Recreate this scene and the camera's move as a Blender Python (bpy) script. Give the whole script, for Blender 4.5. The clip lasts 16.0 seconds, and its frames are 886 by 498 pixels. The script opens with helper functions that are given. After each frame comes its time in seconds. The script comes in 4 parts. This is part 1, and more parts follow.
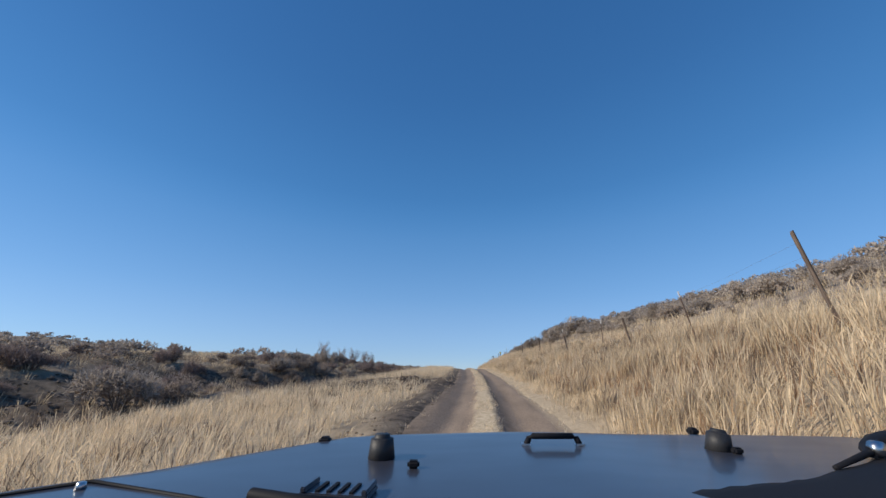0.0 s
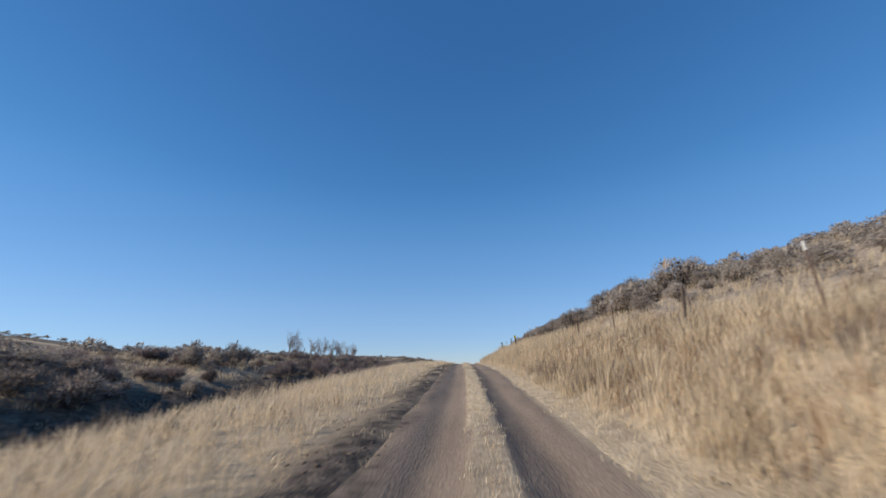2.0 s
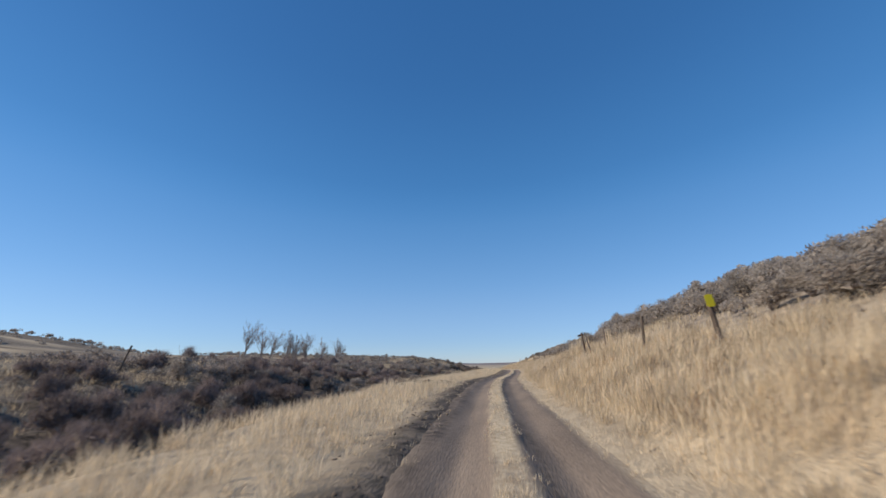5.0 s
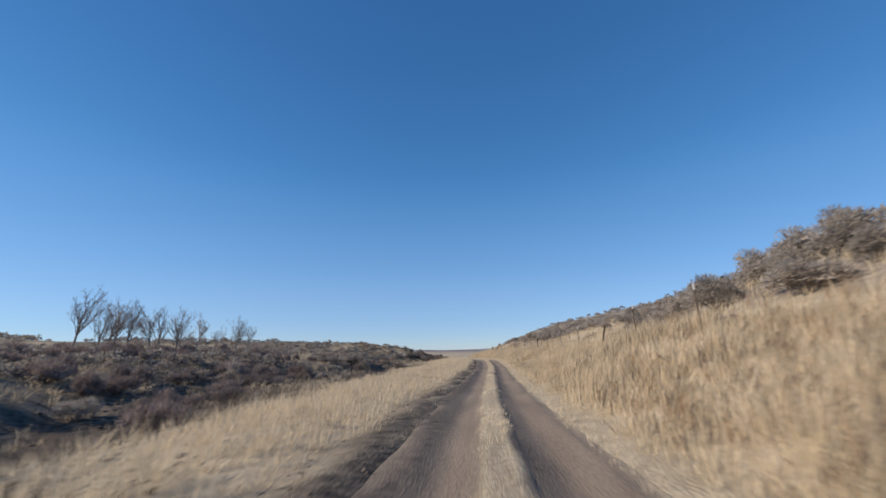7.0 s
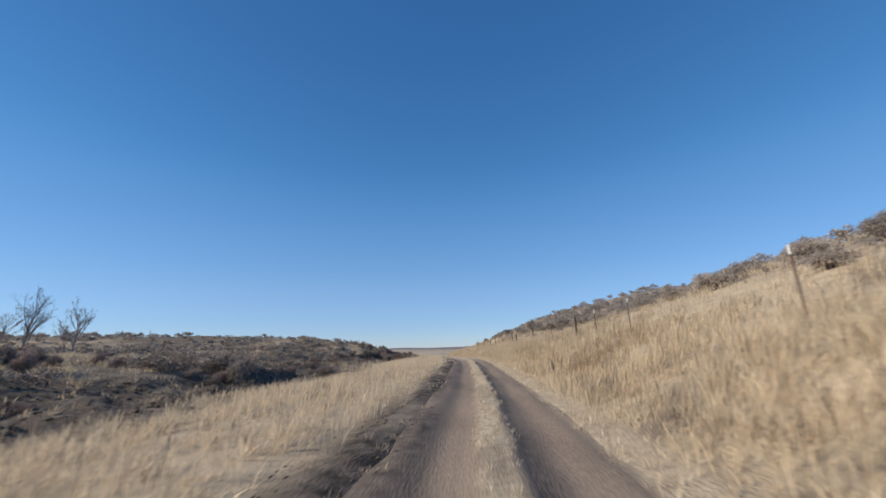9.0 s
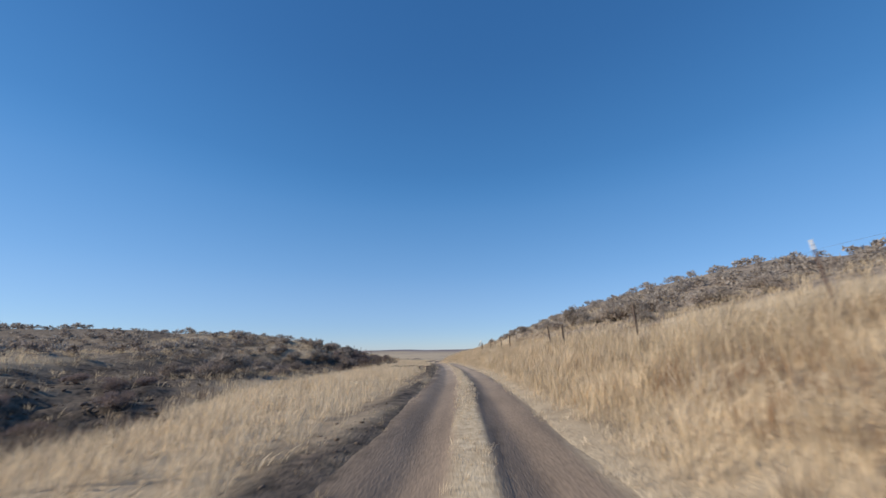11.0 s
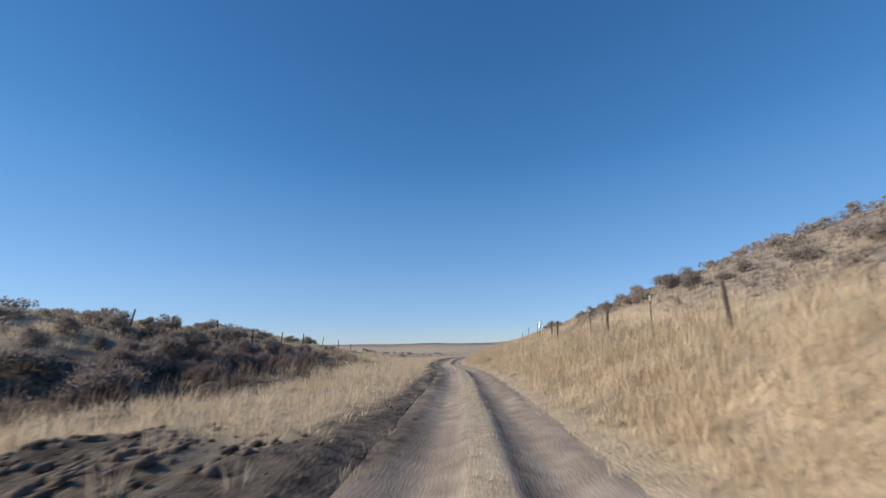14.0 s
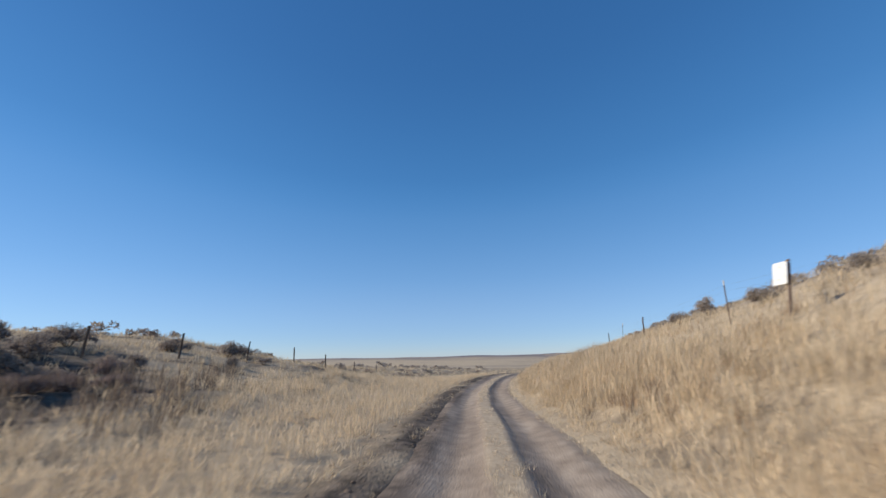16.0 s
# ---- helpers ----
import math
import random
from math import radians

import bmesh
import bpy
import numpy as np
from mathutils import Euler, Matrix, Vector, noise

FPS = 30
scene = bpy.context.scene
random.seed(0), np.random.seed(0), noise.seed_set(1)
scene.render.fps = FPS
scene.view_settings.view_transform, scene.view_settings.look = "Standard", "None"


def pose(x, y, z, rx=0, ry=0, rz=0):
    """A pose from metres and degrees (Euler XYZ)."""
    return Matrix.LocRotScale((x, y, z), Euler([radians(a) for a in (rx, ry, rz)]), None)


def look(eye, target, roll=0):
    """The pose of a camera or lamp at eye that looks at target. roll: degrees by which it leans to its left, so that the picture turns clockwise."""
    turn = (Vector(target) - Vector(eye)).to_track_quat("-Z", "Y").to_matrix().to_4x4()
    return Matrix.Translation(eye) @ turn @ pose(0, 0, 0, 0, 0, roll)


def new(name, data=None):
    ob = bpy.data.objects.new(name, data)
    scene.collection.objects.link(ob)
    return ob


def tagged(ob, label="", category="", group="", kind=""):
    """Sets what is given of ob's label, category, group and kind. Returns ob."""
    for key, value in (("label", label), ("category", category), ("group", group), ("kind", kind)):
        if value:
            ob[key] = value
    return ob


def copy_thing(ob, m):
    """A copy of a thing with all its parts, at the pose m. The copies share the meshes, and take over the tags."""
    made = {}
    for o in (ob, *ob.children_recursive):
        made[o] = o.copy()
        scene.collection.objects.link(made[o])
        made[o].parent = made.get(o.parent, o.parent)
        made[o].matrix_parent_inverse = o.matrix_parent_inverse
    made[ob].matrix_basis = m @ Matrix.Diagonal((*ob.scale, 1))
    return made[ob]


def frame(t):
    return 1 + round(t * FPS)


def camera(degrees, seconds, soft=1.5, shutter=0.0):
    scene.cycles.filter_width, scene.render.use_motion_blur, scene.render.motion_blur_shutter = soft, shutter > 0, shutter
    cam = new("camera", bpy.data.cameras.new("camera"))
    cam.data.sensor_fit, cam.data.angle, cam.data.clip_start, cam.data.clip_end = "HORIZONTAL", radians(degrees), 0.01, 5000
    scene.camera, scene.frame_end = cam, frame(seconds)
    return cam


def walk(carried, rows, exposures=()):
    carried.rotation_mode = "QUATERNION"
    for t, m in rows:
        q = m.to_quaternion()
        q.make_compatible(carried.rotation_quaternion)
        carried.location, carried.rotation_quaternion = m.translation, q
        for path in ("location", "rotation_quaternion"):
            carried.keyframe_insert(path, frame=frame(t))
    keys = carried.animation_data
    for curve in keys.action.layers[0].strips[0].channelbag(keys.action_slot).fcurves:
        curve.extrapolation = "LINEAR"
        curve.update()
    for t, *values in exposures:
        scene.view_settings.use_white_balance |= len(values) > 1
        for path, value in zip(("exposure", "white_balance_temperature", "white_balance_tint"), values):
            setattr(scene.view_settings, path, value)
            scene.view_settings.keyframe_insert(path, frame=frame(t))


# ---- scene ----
cam = camera(102, 16.0, soft=1.5, shutter=0.22)


def ride(x, y, z, yaw, pitch, roll):
    """A pose from a place, a turn to the left, a tilt up and a lean."""
    d = Vector((-math.sin(radians(yaw)) * math.cos(radians(pitch)), math.cos(radians(yaw)) * math.cos(radians(pitch)), math.sin(radians(pitch))))
    return look((x, y, z), Vector((x, y, z)) + d, roll)


# seconds, place, yaw, pitch, roll
RIDE = [
    (0.0, 0.000, 0.000, 1.500, 5.31, 19.61, 0.50),
    (0.5, -0.037, 6.570, 1.881, 5.51, 19.23, 1.26),
    (1.0, -0.052, 13.046, 2.236, 5.37, 19.07, 0.72),
    (1.5, -0.012, 19.302, 2.538, 5.08, 18.19, -0.30),
    (2.0, -0.014, 25.403, 2.818, 5.23, 17.87, -1.16),
    (2.5, -0.145, 31.327, 3.069, 6.26, 17.53, -0.51),
    (3.0, -0.347, 37.175, 3.340, 6.86, 17.88, 0.31),
    (3.5, -0.574, 42.985, 3.647, 7.65, 17.82, 0.39),
    (4.0, -0.869, 48.537, 3.965, 8.89, 17.71, -0.12),
    (4.2, -0.997, 50.721, 4.089, 9.14, 17.46, -0.96),
    (6.3, -2.319, 76.594, 4.372, 7.57, 17.81, 0.82),
    (6.5, -2.375, 79.352, 4.397, 7.04, 16.98, 1.23),
    (7.0, -2.443, 86.322, 4.418, 4.20, 15.61, -0.99),
    (7.5, -2.333, 93.223, 4.340, 3.25, 13.63, -0.07),
    (8.0, -2.105, 99.846, 4.198, 2.47, 13.46, 0.46),
    (8.5, -1.806, 106.082, 4.054, 2.07, 13.91, -0.60),
    (9.0, -1.494, 112.039, 3.962, 1.58, 15.22, -1.38),
    (9.5, -1.167, 117.799, 3.919, 1.49, 14.96, 0.10),
    (10.0, -0.816, 123.617, 3.897, 0.91, 15.19, 0.32),
    (10.2, -0.664, 125.950, 3.900, 0.44, 15.50, -0.16),
    (12.3, -0.127, 151.596, 3.942, 6.19, 15.64, -0.74),
    (12.5, -0.194, 154.151, 3.916, 6.30, 15.78, -0.44),
    (13.0, -0.415, 160.562, 3.823, 6.71, 15.37, 1.26),
    (13.5, -0.651, 166.829, 3.676, 6.57, 14.99, 0.62),
    (14.0, -0.903, 172.978, 3.522, 6.58, 14.63, -0.72),
    (14.5, -1.224, 179.088, 3.396, 7.54, 15.48, -0.29),
    (15.0, -1.614, 185.181, 3.300, 9.36, 16.01, 1.61),
    (15.5, -2.079, 191.211, 3.219, 10.98, 16.42, 0.83),
    (16.0, -2.711, 197.427, 3.107, 13.26, 16.59, -1.35),
]
PATH = [(t, ride(*r)) for t, *r in RIDE]
# the vehicle stands still for one blink, then rolls off
PATH.insert(1, (1 / 30, PATH[0][1]))
walk(cam, PATH)

# ---------------------------------------------------------------- light
SUN_LEFT, SUN_UP = 106.0, 29.0  # degrees to the left of the road's line, and above the ground
world = bpy.data.worlds.new("sky")
scene.world = world
world.use_nodes = True
wn = world.node_tree
sky = wn.nodes.new("ShaderNodeTexSky")
sky.sky_type, sky.sun_disc = "NISHITA", False
sky.sun_elevation, sky.sun_rotation = radians(SUN_UP), radians(-SUN_LEFT)
sky.air_density, sky.dust_density, sky.ozone_density, sky.altitude = 1.0, 0.22, 2.5, 3000
wn.nodes["Background"].inputs[1].default_value = 0.195
deep = wn.nodes.new("ShaderNodeHueSaturation")
deep.inputs["Saturation"].default_value = 1.16
wn.links.new(sky.outputs[0], deep.inputs["Color"])
cool = wn.nodes.new("ShaderNodeMix")
cool.data_type, cool.blend_type = "RGBA", "MULTIPLY"
cool.inputs["Factor"].default_value, cool.inputs["B"].default_value = 1.0, (0.92, 1.0, 1.02, 1)
wn.links.new(deep.outputs[0], cool.inputs["A"])
# winter haze: paler towards the horizon, deep blue overhead
where, split, fade = wn.nodes.new("ShaderNodeTexCoord"), wn.nodes.new("ShaderNodeSeparateXYZ"), wn.nodes.new("ShaderNodeValToRGB")
wn.links.new(where.outputs["Generated"], split.inputs[0])
wn.links.new(split.outputs["Z"], fade.inputs["Fac"])
fade.color_ramp.interpolation = "B_SPLINE"
HAZE = ((0.0, (0.2, 0.27, 0.56)), (0.09, (0.34, 0.49, 0.75)), (0.2, (0.225, 0.46, 0.81)), (0.36, (0.115, 0.35, 0.745)), (0.46, (0.068, 0.275, 0.64)), (0.67, (0.04, 0.185, 0.5)), (1.0, (0.03, 0.14, 0.41)))
for k, (high, tint) in enumerate(HAZE):
    stop = fade.color_ramp.elements[k] if k < 2 else fade.color_ramp.elements.new(high)
    stop.position, stop.color = high, (*tint, 1)
four = wn.nodes.new("ShaderNodeMix")
four.data_type, four.blend_type = "RGBA", "MULTIPLY"
four.inputs["Factor"].default_value, four.inputs["B"].default_value = 1.0, (4, 4, 4, 1)
wn.links.new(fade.outputs["Color"], four.inputs["A"])
even = wn.nodes.new("ShaderNodeMix")
even.data_type = "RGBA"
even.inputs["Factor"].default_value = 0.68
wn.links.new(cool.outputs["Result"], even.inputs["A"])
wn.links.new(four.outputs["Result"], even.inputs["B"])
wn.links.new(even.outputs["Result"], wn.nodes["Background"].inputs[0])
sun_data = bpy.data.lights.new("sun", "SUN")
sun_data.energy, sun_data.angle, sun_data.color = 4.75, radians(0.6), (1.0, 0.9, 0.75)
sun = new("sun", sun_data)
sun.matrix_world = look((0, 0, 0), (math.sin(radians(SUN_LEFT)) * math.cos(radians(SUN_UP)), -math.cos(radians(SUN_LEFT)) * math.cos(radians(SUN_UP)), -math.sin(radians(SUN_UP))))
scene.view_settings.exposure = 0.0


# ---------------------------------------------------------------- materials
def material(name, base, dark, scale=8.0, rough=0.9, bump=0.3, fine=60.0, deep=0.03, island=0.0, per_object=0.0, spec=0.2, metal=0.0, coords="Object", stretch=(1, 1, 1)):
    """A rough two-scale surface between two colours."""
    m = bpy.data.materials.new(name)
    m.use_nodes = True
    n, l = m.node_tree.nodes, m.node_tree.links
    bsdf = n["Principled BSDF"]
    bsdf.inputs["Roughness"].default_value = rough
    bsdf.inputs["Specular IOR Level"].default_value = spec
    bsdf.inputs["Metallic"].default_value = metal
    tc, mp = n.new("ShaderNodeTexCoord"), n.new("ShaderNodeMapping")
    mp.inputs["Scale"].default_value = stretch
    l.new(tc.outputs[coords], mp.inputs[0])
    big, small = n.new("ShaderNodeTexNoise"), n.new("ShaderNodeTexNoise")
    big.inputs["Scale"].default_value, big.inputs["Detail"].default_value = scale, 5
    small.inputs["Scale"].default_value, small.inputs["Detail"].default_value = fine, 4
    for t in (big, small):
        l.new(mp.outputs[0], t.inputs["Vector"])
    both = n.new("ShaderNodeMath")
    both.operation = "MULTIPLY_ADD"
    both.inputs[1].default_value = 0.55
    half = n.new("ShaderNodeMath")
    half.operation = "MULTIPLY"
    half.inputs[1].default_value = 0.5
    l.new(big.outputs["Fac"], both.inputs[0])
    l.new(small.outputs["Fac"], half.inputs[0])
    l.new(half.outputs[0], both.inputs[2])
    ramp = n.new("ShaderNodeMapRange")
    ramp.inputs["From Min"].default_value, ramp.inputs["From Max"].default_value = 0.36, 0.7
    l.new(both.outputs[0], ramp.inputs["Value"])
    mix = n.new("ShaderNodeMix")
    mix.data_type = "RGBA"
    mix.inputs["A"].default_value, mix.inputs["B"].default_value = (*dark, 1), (*base, 1)
    l.new(ramp.outputs[0], mix.inputs["Factor"])
    colour = mix.outputs["Result"]
    for amount, kind, socket in ((island, "ShaderNodeNewGeometry", "Random Per Island"), (per_object, "ShaderNodeObjectInfo", "Random")):
        if amount:
            src, span, hsv = n.new(kind), n.new("ShaderNodeMapRange"), n.new("ShaderNodeHueSaturation")
            span.inputs["To Min"].default_value, span.inputs["To Max"].default_value = 1 - amount, 1 + amount
            l.new(src.outputs[socket], span.inputs["Value"])
            l.new(span.outputs[0], hsv.inputs["Value"])
            l.new(colour, hsv.inputs["Color"])
            colour = hsv.outputs["Color"]
    l.new(colour, bsdf.inputs["Base Color"])
    if bump:
        b = n.new("ShaderNodeBump")
        b.inputs["Strength"].default_value, b.inputs["Distance"].default_value = bump, deep
        l.new(both.outputs[0], b.inputs["Height"])
        l.new(b.outputs[0], bsdf.inputs["Normal"])
    return m


def thin(m, share):
    """Lets light through a leaf or blade."""
    n, l = m.node_tree.nodes, m.node_tree.links
    out, bsdf = n["Material Output"], n["Principled BSDF"]
    lit, mix = n.new("ShaderNodeBsdfTranslucent"), n.new("ShaderNodeMixShader")
    l.new(bsdf.inputs["Base Color"].links[0].from_socket, lit.inputs["Color"])
    mix.inputs[0].default_value = share
    l.new(bsdf.outputs[0], mix.inputs[1])
    l.new(lit.outputs[0], mix.inputs[2])
    l.new(mix.outputs[0], out.inputs["Surface"])
    return m


def plain(name, colour, rough=0.5, metal=0.0, coat=0.0):
    m = bpy.data.materials.new(name)
    m.use_nodes = True
    b = m.node_tree.nodes["Principled BSDF"]
    b.inputs["Base Color"].default_value, b.inputs["Roughness"].default_value = (*colour, 1), rough
    b.inputs["Metallic"].default_value, b.inputs["Coat Weight"].default_value = metal, coat
    return m


def two_ground(m, low, high, attribute, scale):
    """Lays a second, noisy surface over m where the named mask is set."""
    n, l = m.node_tree.nodes, m.node_tree.links
    bsdf = n["Principled BSDF"]
    old = bsdf.inputs["Base Color"].links[0].from_socket
    mask = n.new("ShaderNodeAttribute")
    mask.attribute_name = attribute
    tc, tex, span = n.new("ShaderNodeTexCoord"), n.new("ShaderNodeTexNoise"), n.new("ShaderNodeMapRange")
    tex.inputs["Scale"].default_value, tex.inputs["Detail"].default_value = scale, 8
    span.inputs["From Min"].default_value, span.inputs["From Max"].default_value = 0.32, 0.68
    l.new(tc.outputs["Object"], tex.inputs["Vector"])
    l.new(tex.outputs["Fac"], span.inputs["Value"])
    second = n.new("ShaderNodeMix")
    second.data_type = "RGBA"
    second.inputs["A"].default_value, second.inputs["B"].default_value = (*low, 1), (*high, 1)
    l.new(span.outputs[0], second.inputs["Factor"])
    mix = n.new("ShaderNodeMix")
    mix.data_type = "RGBA"
    l.new(mask.outputs["Fac"], mix.inputs["Factor"])
    l.new(old, mix.inputs["A"])
    l.new(second.outputs["Result"], mix.inputs["B"])
    l.new(mix.outputs["Result"], bsdf.inputs["Base Color"])
    return m


EARTH = material("dry_sward", (0.58, 0.46, 0.315), (0.36, 0.278, 0.185), 2.2, 0.95, 0.8, 17.0, deep=0.1)
two_ground(EARTH, (0.13, 0.108, 0.09), (0.37, 0.305, 0.245), "scrub", 2.6)
two_ground(EARTH, (0.055, 0.045, 0.037), (0.26, 0.207, 0.157), "creekside", 3.2)
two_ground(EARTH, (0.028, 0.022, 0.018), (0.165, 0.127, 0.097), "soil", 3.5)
# grey-purple by distance: far brush colour with haze painted in
two_ground(EARTH, (0.13, 0.11, 0.125), (0.24, 0.205, 0.2), "hazed_upland", 0.012)
TRACK = material("packed_dirt", (0.285, 0.215, 0.158), (0.16, 0.12, 0.09), 1.5, 0.92, 0.8, 30.0, stretch=(1, 0.22, 1))
two_ground(TRACK, (0.25, 0.195, 0.15), (0.42, 0.34, 0.265), "dusty", 2.2)
two_ground(TRACK, (0.42, 0.315, 0.195), (0.66, 0.53, 0.36), "strip", 9.0)
# dark soil outside the left rut, and the dark line right of the strip
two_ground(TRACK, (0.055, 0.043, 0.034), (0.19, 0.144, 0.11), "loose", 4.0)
STRAW = material("straw", (0.77, 0.625, 0.43), (0.42, 0.33, 0.225), 0.6, 0.75, 0.0, 3.0, island=0.3)
STRAW_PALE = material("pale_straw", (0.8, 0.665, 0.48), (0.6, 0.48, 0.335), 0.6, 0.75, 0.0, 3.0, island=0.25)
WEED = material("brown_weed", (0.3, 0.235, 0.18), (0.13, 0.1, 0.08), 0.8, 0.85, 0.0, 3.0, island=0.35)
BROWN = material("brown_brush", (0.44, 0.365, 0.31), (0.2, 0.162, 0.136), 1.5, 0.85, 0.0, 9.0, island=0.35, per_object=0.25)
STRAW_RED = material("russet_straw", (0.4, 0.26, 0.155), (0.27, 0.175, 0.11), 0.8, 0.8, 0.0, 3.0, island=0.3)
SAGE = material("sage_leaf", (0.5, 0.435, 0.37), (0.29, 0.246, 0.207), 1.5, 0.85, 0.0, 9.0, island=0.35, per_object=0.22)
for blade, share in ((STRAW, 0.4), (STRAW_PALE, 0.4), (STRAW_RED, 0.4), (SAGE, 0.38), (WEED, 0.38), (BROWN, 0.4)):
    thin(blade, share)
TWIG = material("grey_twig", (0.22, 0.18, 0.155), (0.12, 0.095, 0.08), 3.0, 0.9, 0.2, 30.0)
BARK = material("grey_bark", (0.33, 0.28, 0.25), (0.19, 0.158, 0.14), 2.0, 0.85, 0.2, 30.0, stretch=(1, 1, 0.2))
WOOD = material("weathered_post", (0.16, 0.12, 0.095), (0.05, 0.038, 0.032), 5.0, 0.9, 0.6, 40.0, stretch=(1, 1, 0.12), per_object=0.25)
STEEL = material("rusty_steel", (0.2, 0.13, 0.095), (0.1, 0.07, 0.055), 12.0, 0.7, 0.2, 80.0, spec=0.4)
WHITE = material("chalky_white", (0.8, 0.79, 0.76), (0.66, 0.64, 0.6), 14.0, 0.6, 0.05, 80.0)


# ---------------------------------------------------------------- the lie of the land
def lattice(i, j, seed):
    h = (i * 374761393 + j * 668265263 + seed * 974634777) & 0x7FFFFFFF
    h = ((h ^ (h >> 13)) * 1274126177) & 0x7FFFFFFF
    return ((h ^ (h >> 16)) & 0xFFFF) / 65535.0


def grainy(x, y, seed=0, octaves=3):
    """Smooth noise from -1 to 1, for arrays."""
    x, y = np.asarray(x, float), np.asarray(y, float)
    total, size, norm = 0.0, 1.0, 0.0
    for o in range(octaves):
        i, j = np.floor(x).astype(np.int64), np.floor(y).astype(np.int64)
        a, b = x - i, y - j
        a, b = a * a * (3 - 2 * a), b * b * (3 - 2 * b)
        v = (lattice(i, j, seed + o) * (1 - a) + lattice(i + 1, j, seed + o) * a) * (1 - b) + (lattice(i, j + 1, seed + o) * (1 - a) + lattice(i + 1, j + 1, seed + o) * a) * b
        total, norm = total + size * (2 * v - 1), norm + size
        x, y, size = x * 2.03 + 7.1, y * 2.03 + 3.7, size * 0.5
    return total / norm


_y = np.arange(-120.0, 4200.0, 1.0)
_ry, _rx, _rz = (np.array([r[k] for r in RIDE]) for k in (2, 1, 3))
_cx = np.interp(_y, np.r_[-120, -40, _ry, 203, 208, 213, 218, 225, 232, 247, 262, 280, 300, 400, 4200], np.r_[0.3, 0.1, _rx, -3.1, -4.15, -5.15, -5.9, -6.6, -7.1, -6.7, -4.0, 2, 10, 50, 50]) + 0.22
_cz = np.interp(_y, np.r_[-120, -40, _ry, 212, 225, 245, 265, 290, 340, 420, 4200], np.r_[-2.8, -2.2, _rz - 1.5, 1.09, 0.69, 0.65, 0.06, -1.84, -4.73, -9.2, -13.0])
_k = np.exp(-0.5 * (np.arange(-18, 19) / 6.0) ** 2)
_k /= _k.sum()
_cx = np.convolve(np.pad(_cx, 18, mode="edge"), _k, "valid")
_cz = np.convolve(np.pad(_cz, 18, mode="edge"), _k, "valid")


def centre(y):
    return np.interp(y, _y, _cx)


def level(y):
    return np.interp(y, _y, _cz)


RIGHT_U = (0, 1.6, 2.1, 2.6, 3.4, 4.6, 6, 10, 15, 20, 26, 36, 60, 130, 400, 4000)
RIGHT_H = (0, -0.01, 0.05, 0.13, 0.5, 1.1, 1.5, 2.7, 4.2, 5.7, 7.0, 8.3, 9.6, 10.5, 10, 6)
LEFT_U = (0, 1.6, 2.2, 2.9, 4.5, 7, 9, 13, 18, 25, 32, 45, 60, 130, 400, 4000)
LEFT_H = (0, -0.01, 0.07, -0.04, -0.05, -0.2, -0.45, -0.75, -0.1, 0.95, 1.7, 2.2, 2.55, 3.0, 3.2, 2)
# the steeper brow over the creek, farther along
BROW_H = (0, -0.01, 0.07, -0.02, 0.03, 0.2, 0.5, 1.2, 2.2, 3.5, 4.4, 5.1, 5.7, 6.6, 6.4, 2)
HILL_Y = (-120, 0, 30, 54, 66, 78, 90, 100, 113, 130, 150, 160, 168, 176, 188, 196, 204, 214, 226, 245, 290, 340, 430, 600, 4200)
HILL_K = (1.1, 1.12, 1.1, 1.15, 1.08, 1.2, 1.25, 1.38, 1.1, 1.17, 0.98, 0.93, 1.12, 1.34, 1.2, 1.38, 1.24, 1.18, 0.98, 1.05, 1.05, 1.0, 0.6, 0.2, 0.1)
SIDE_Y = (-120, 0, 40, 90, 120, 150, 175, 210, 280, 400, 4200)
SIDE_K = (1.0, 0.98, 0.95, 0.92, 0.85, 0.62, 0.9, 1.2, 0.9, 0.4, 0.1)
BASE_Y = (-120, 205, 225, 245, 280, 340, 420, 600, 900, 4200)
BASE_Z = (0, 0, 0.2, -0.4, -0.1, 1.5, 3.0, 0.5, 0, 0)


def verge(y):
    """How far the pale grass of the left verge gives way to brush; negative where it reaches farther."""
    return np.interp(y, (0, 22, 34, 104, 112, 132, 142, 150, 158, 174, 184, 205, 215, 262), (-5, -4, 0.5, 0.5, -4.5, -4.0, -0.5, -2, -6, -5.5, 0.8, 0.5, -4, -5))


def churned(u, y):
    """0 to 1: dug-over dark ground on the left verge."""
    out = 0.0
    for u0, y0, su, sy in ((-5.8, 175.6, 2.7, 4.2), (-6.6, 22.5, 5.4, 6.0), (-12, 123, 3, 4), (-9.5, 88.0, 5.5, 5.0), (-2.9, 173, 0.8, 9)):
        out = np.maximum(out, np.clip(2.0 - 1.6 * np.hypot((u - u0) / su, (y - y0) / sy), 0, 1))
    return np.clip(out * (1.1 + 0.9 * grainy(u / 1.6, y / 2.2, 15, 3)), 0, 1)


def gully(u, y):
    """0 to 1: how much the creek has cut the left side bare."""
    mid = np.interp(y, (0, 22, 34, 75, 95, 110, 126, 136, 143, 150, 165, 176, 186, 200, 212, 262), (-21, -19, -14, -12.5, -14.5, -19.5, -19, -16.5, -15, -17, -23, -22, -14, -13.5, -16, -18)) + 1.2 * np.sin(y / 7.3 + 1.0)
    wide = 5.2 + 1.8 * grainy(y / 11.0, y * 0, 5)
    g = np.clip(1.25 - np.abs(u - mid) / wide, 0, 1)
    return g * np.clip(0.9 + 0.9 * grainy(y / 13.0, u / 9.0, 9), 0, 1) * np.interp(y, (180, 190, 204, 211), (1, 0.7, 0.7, 0))


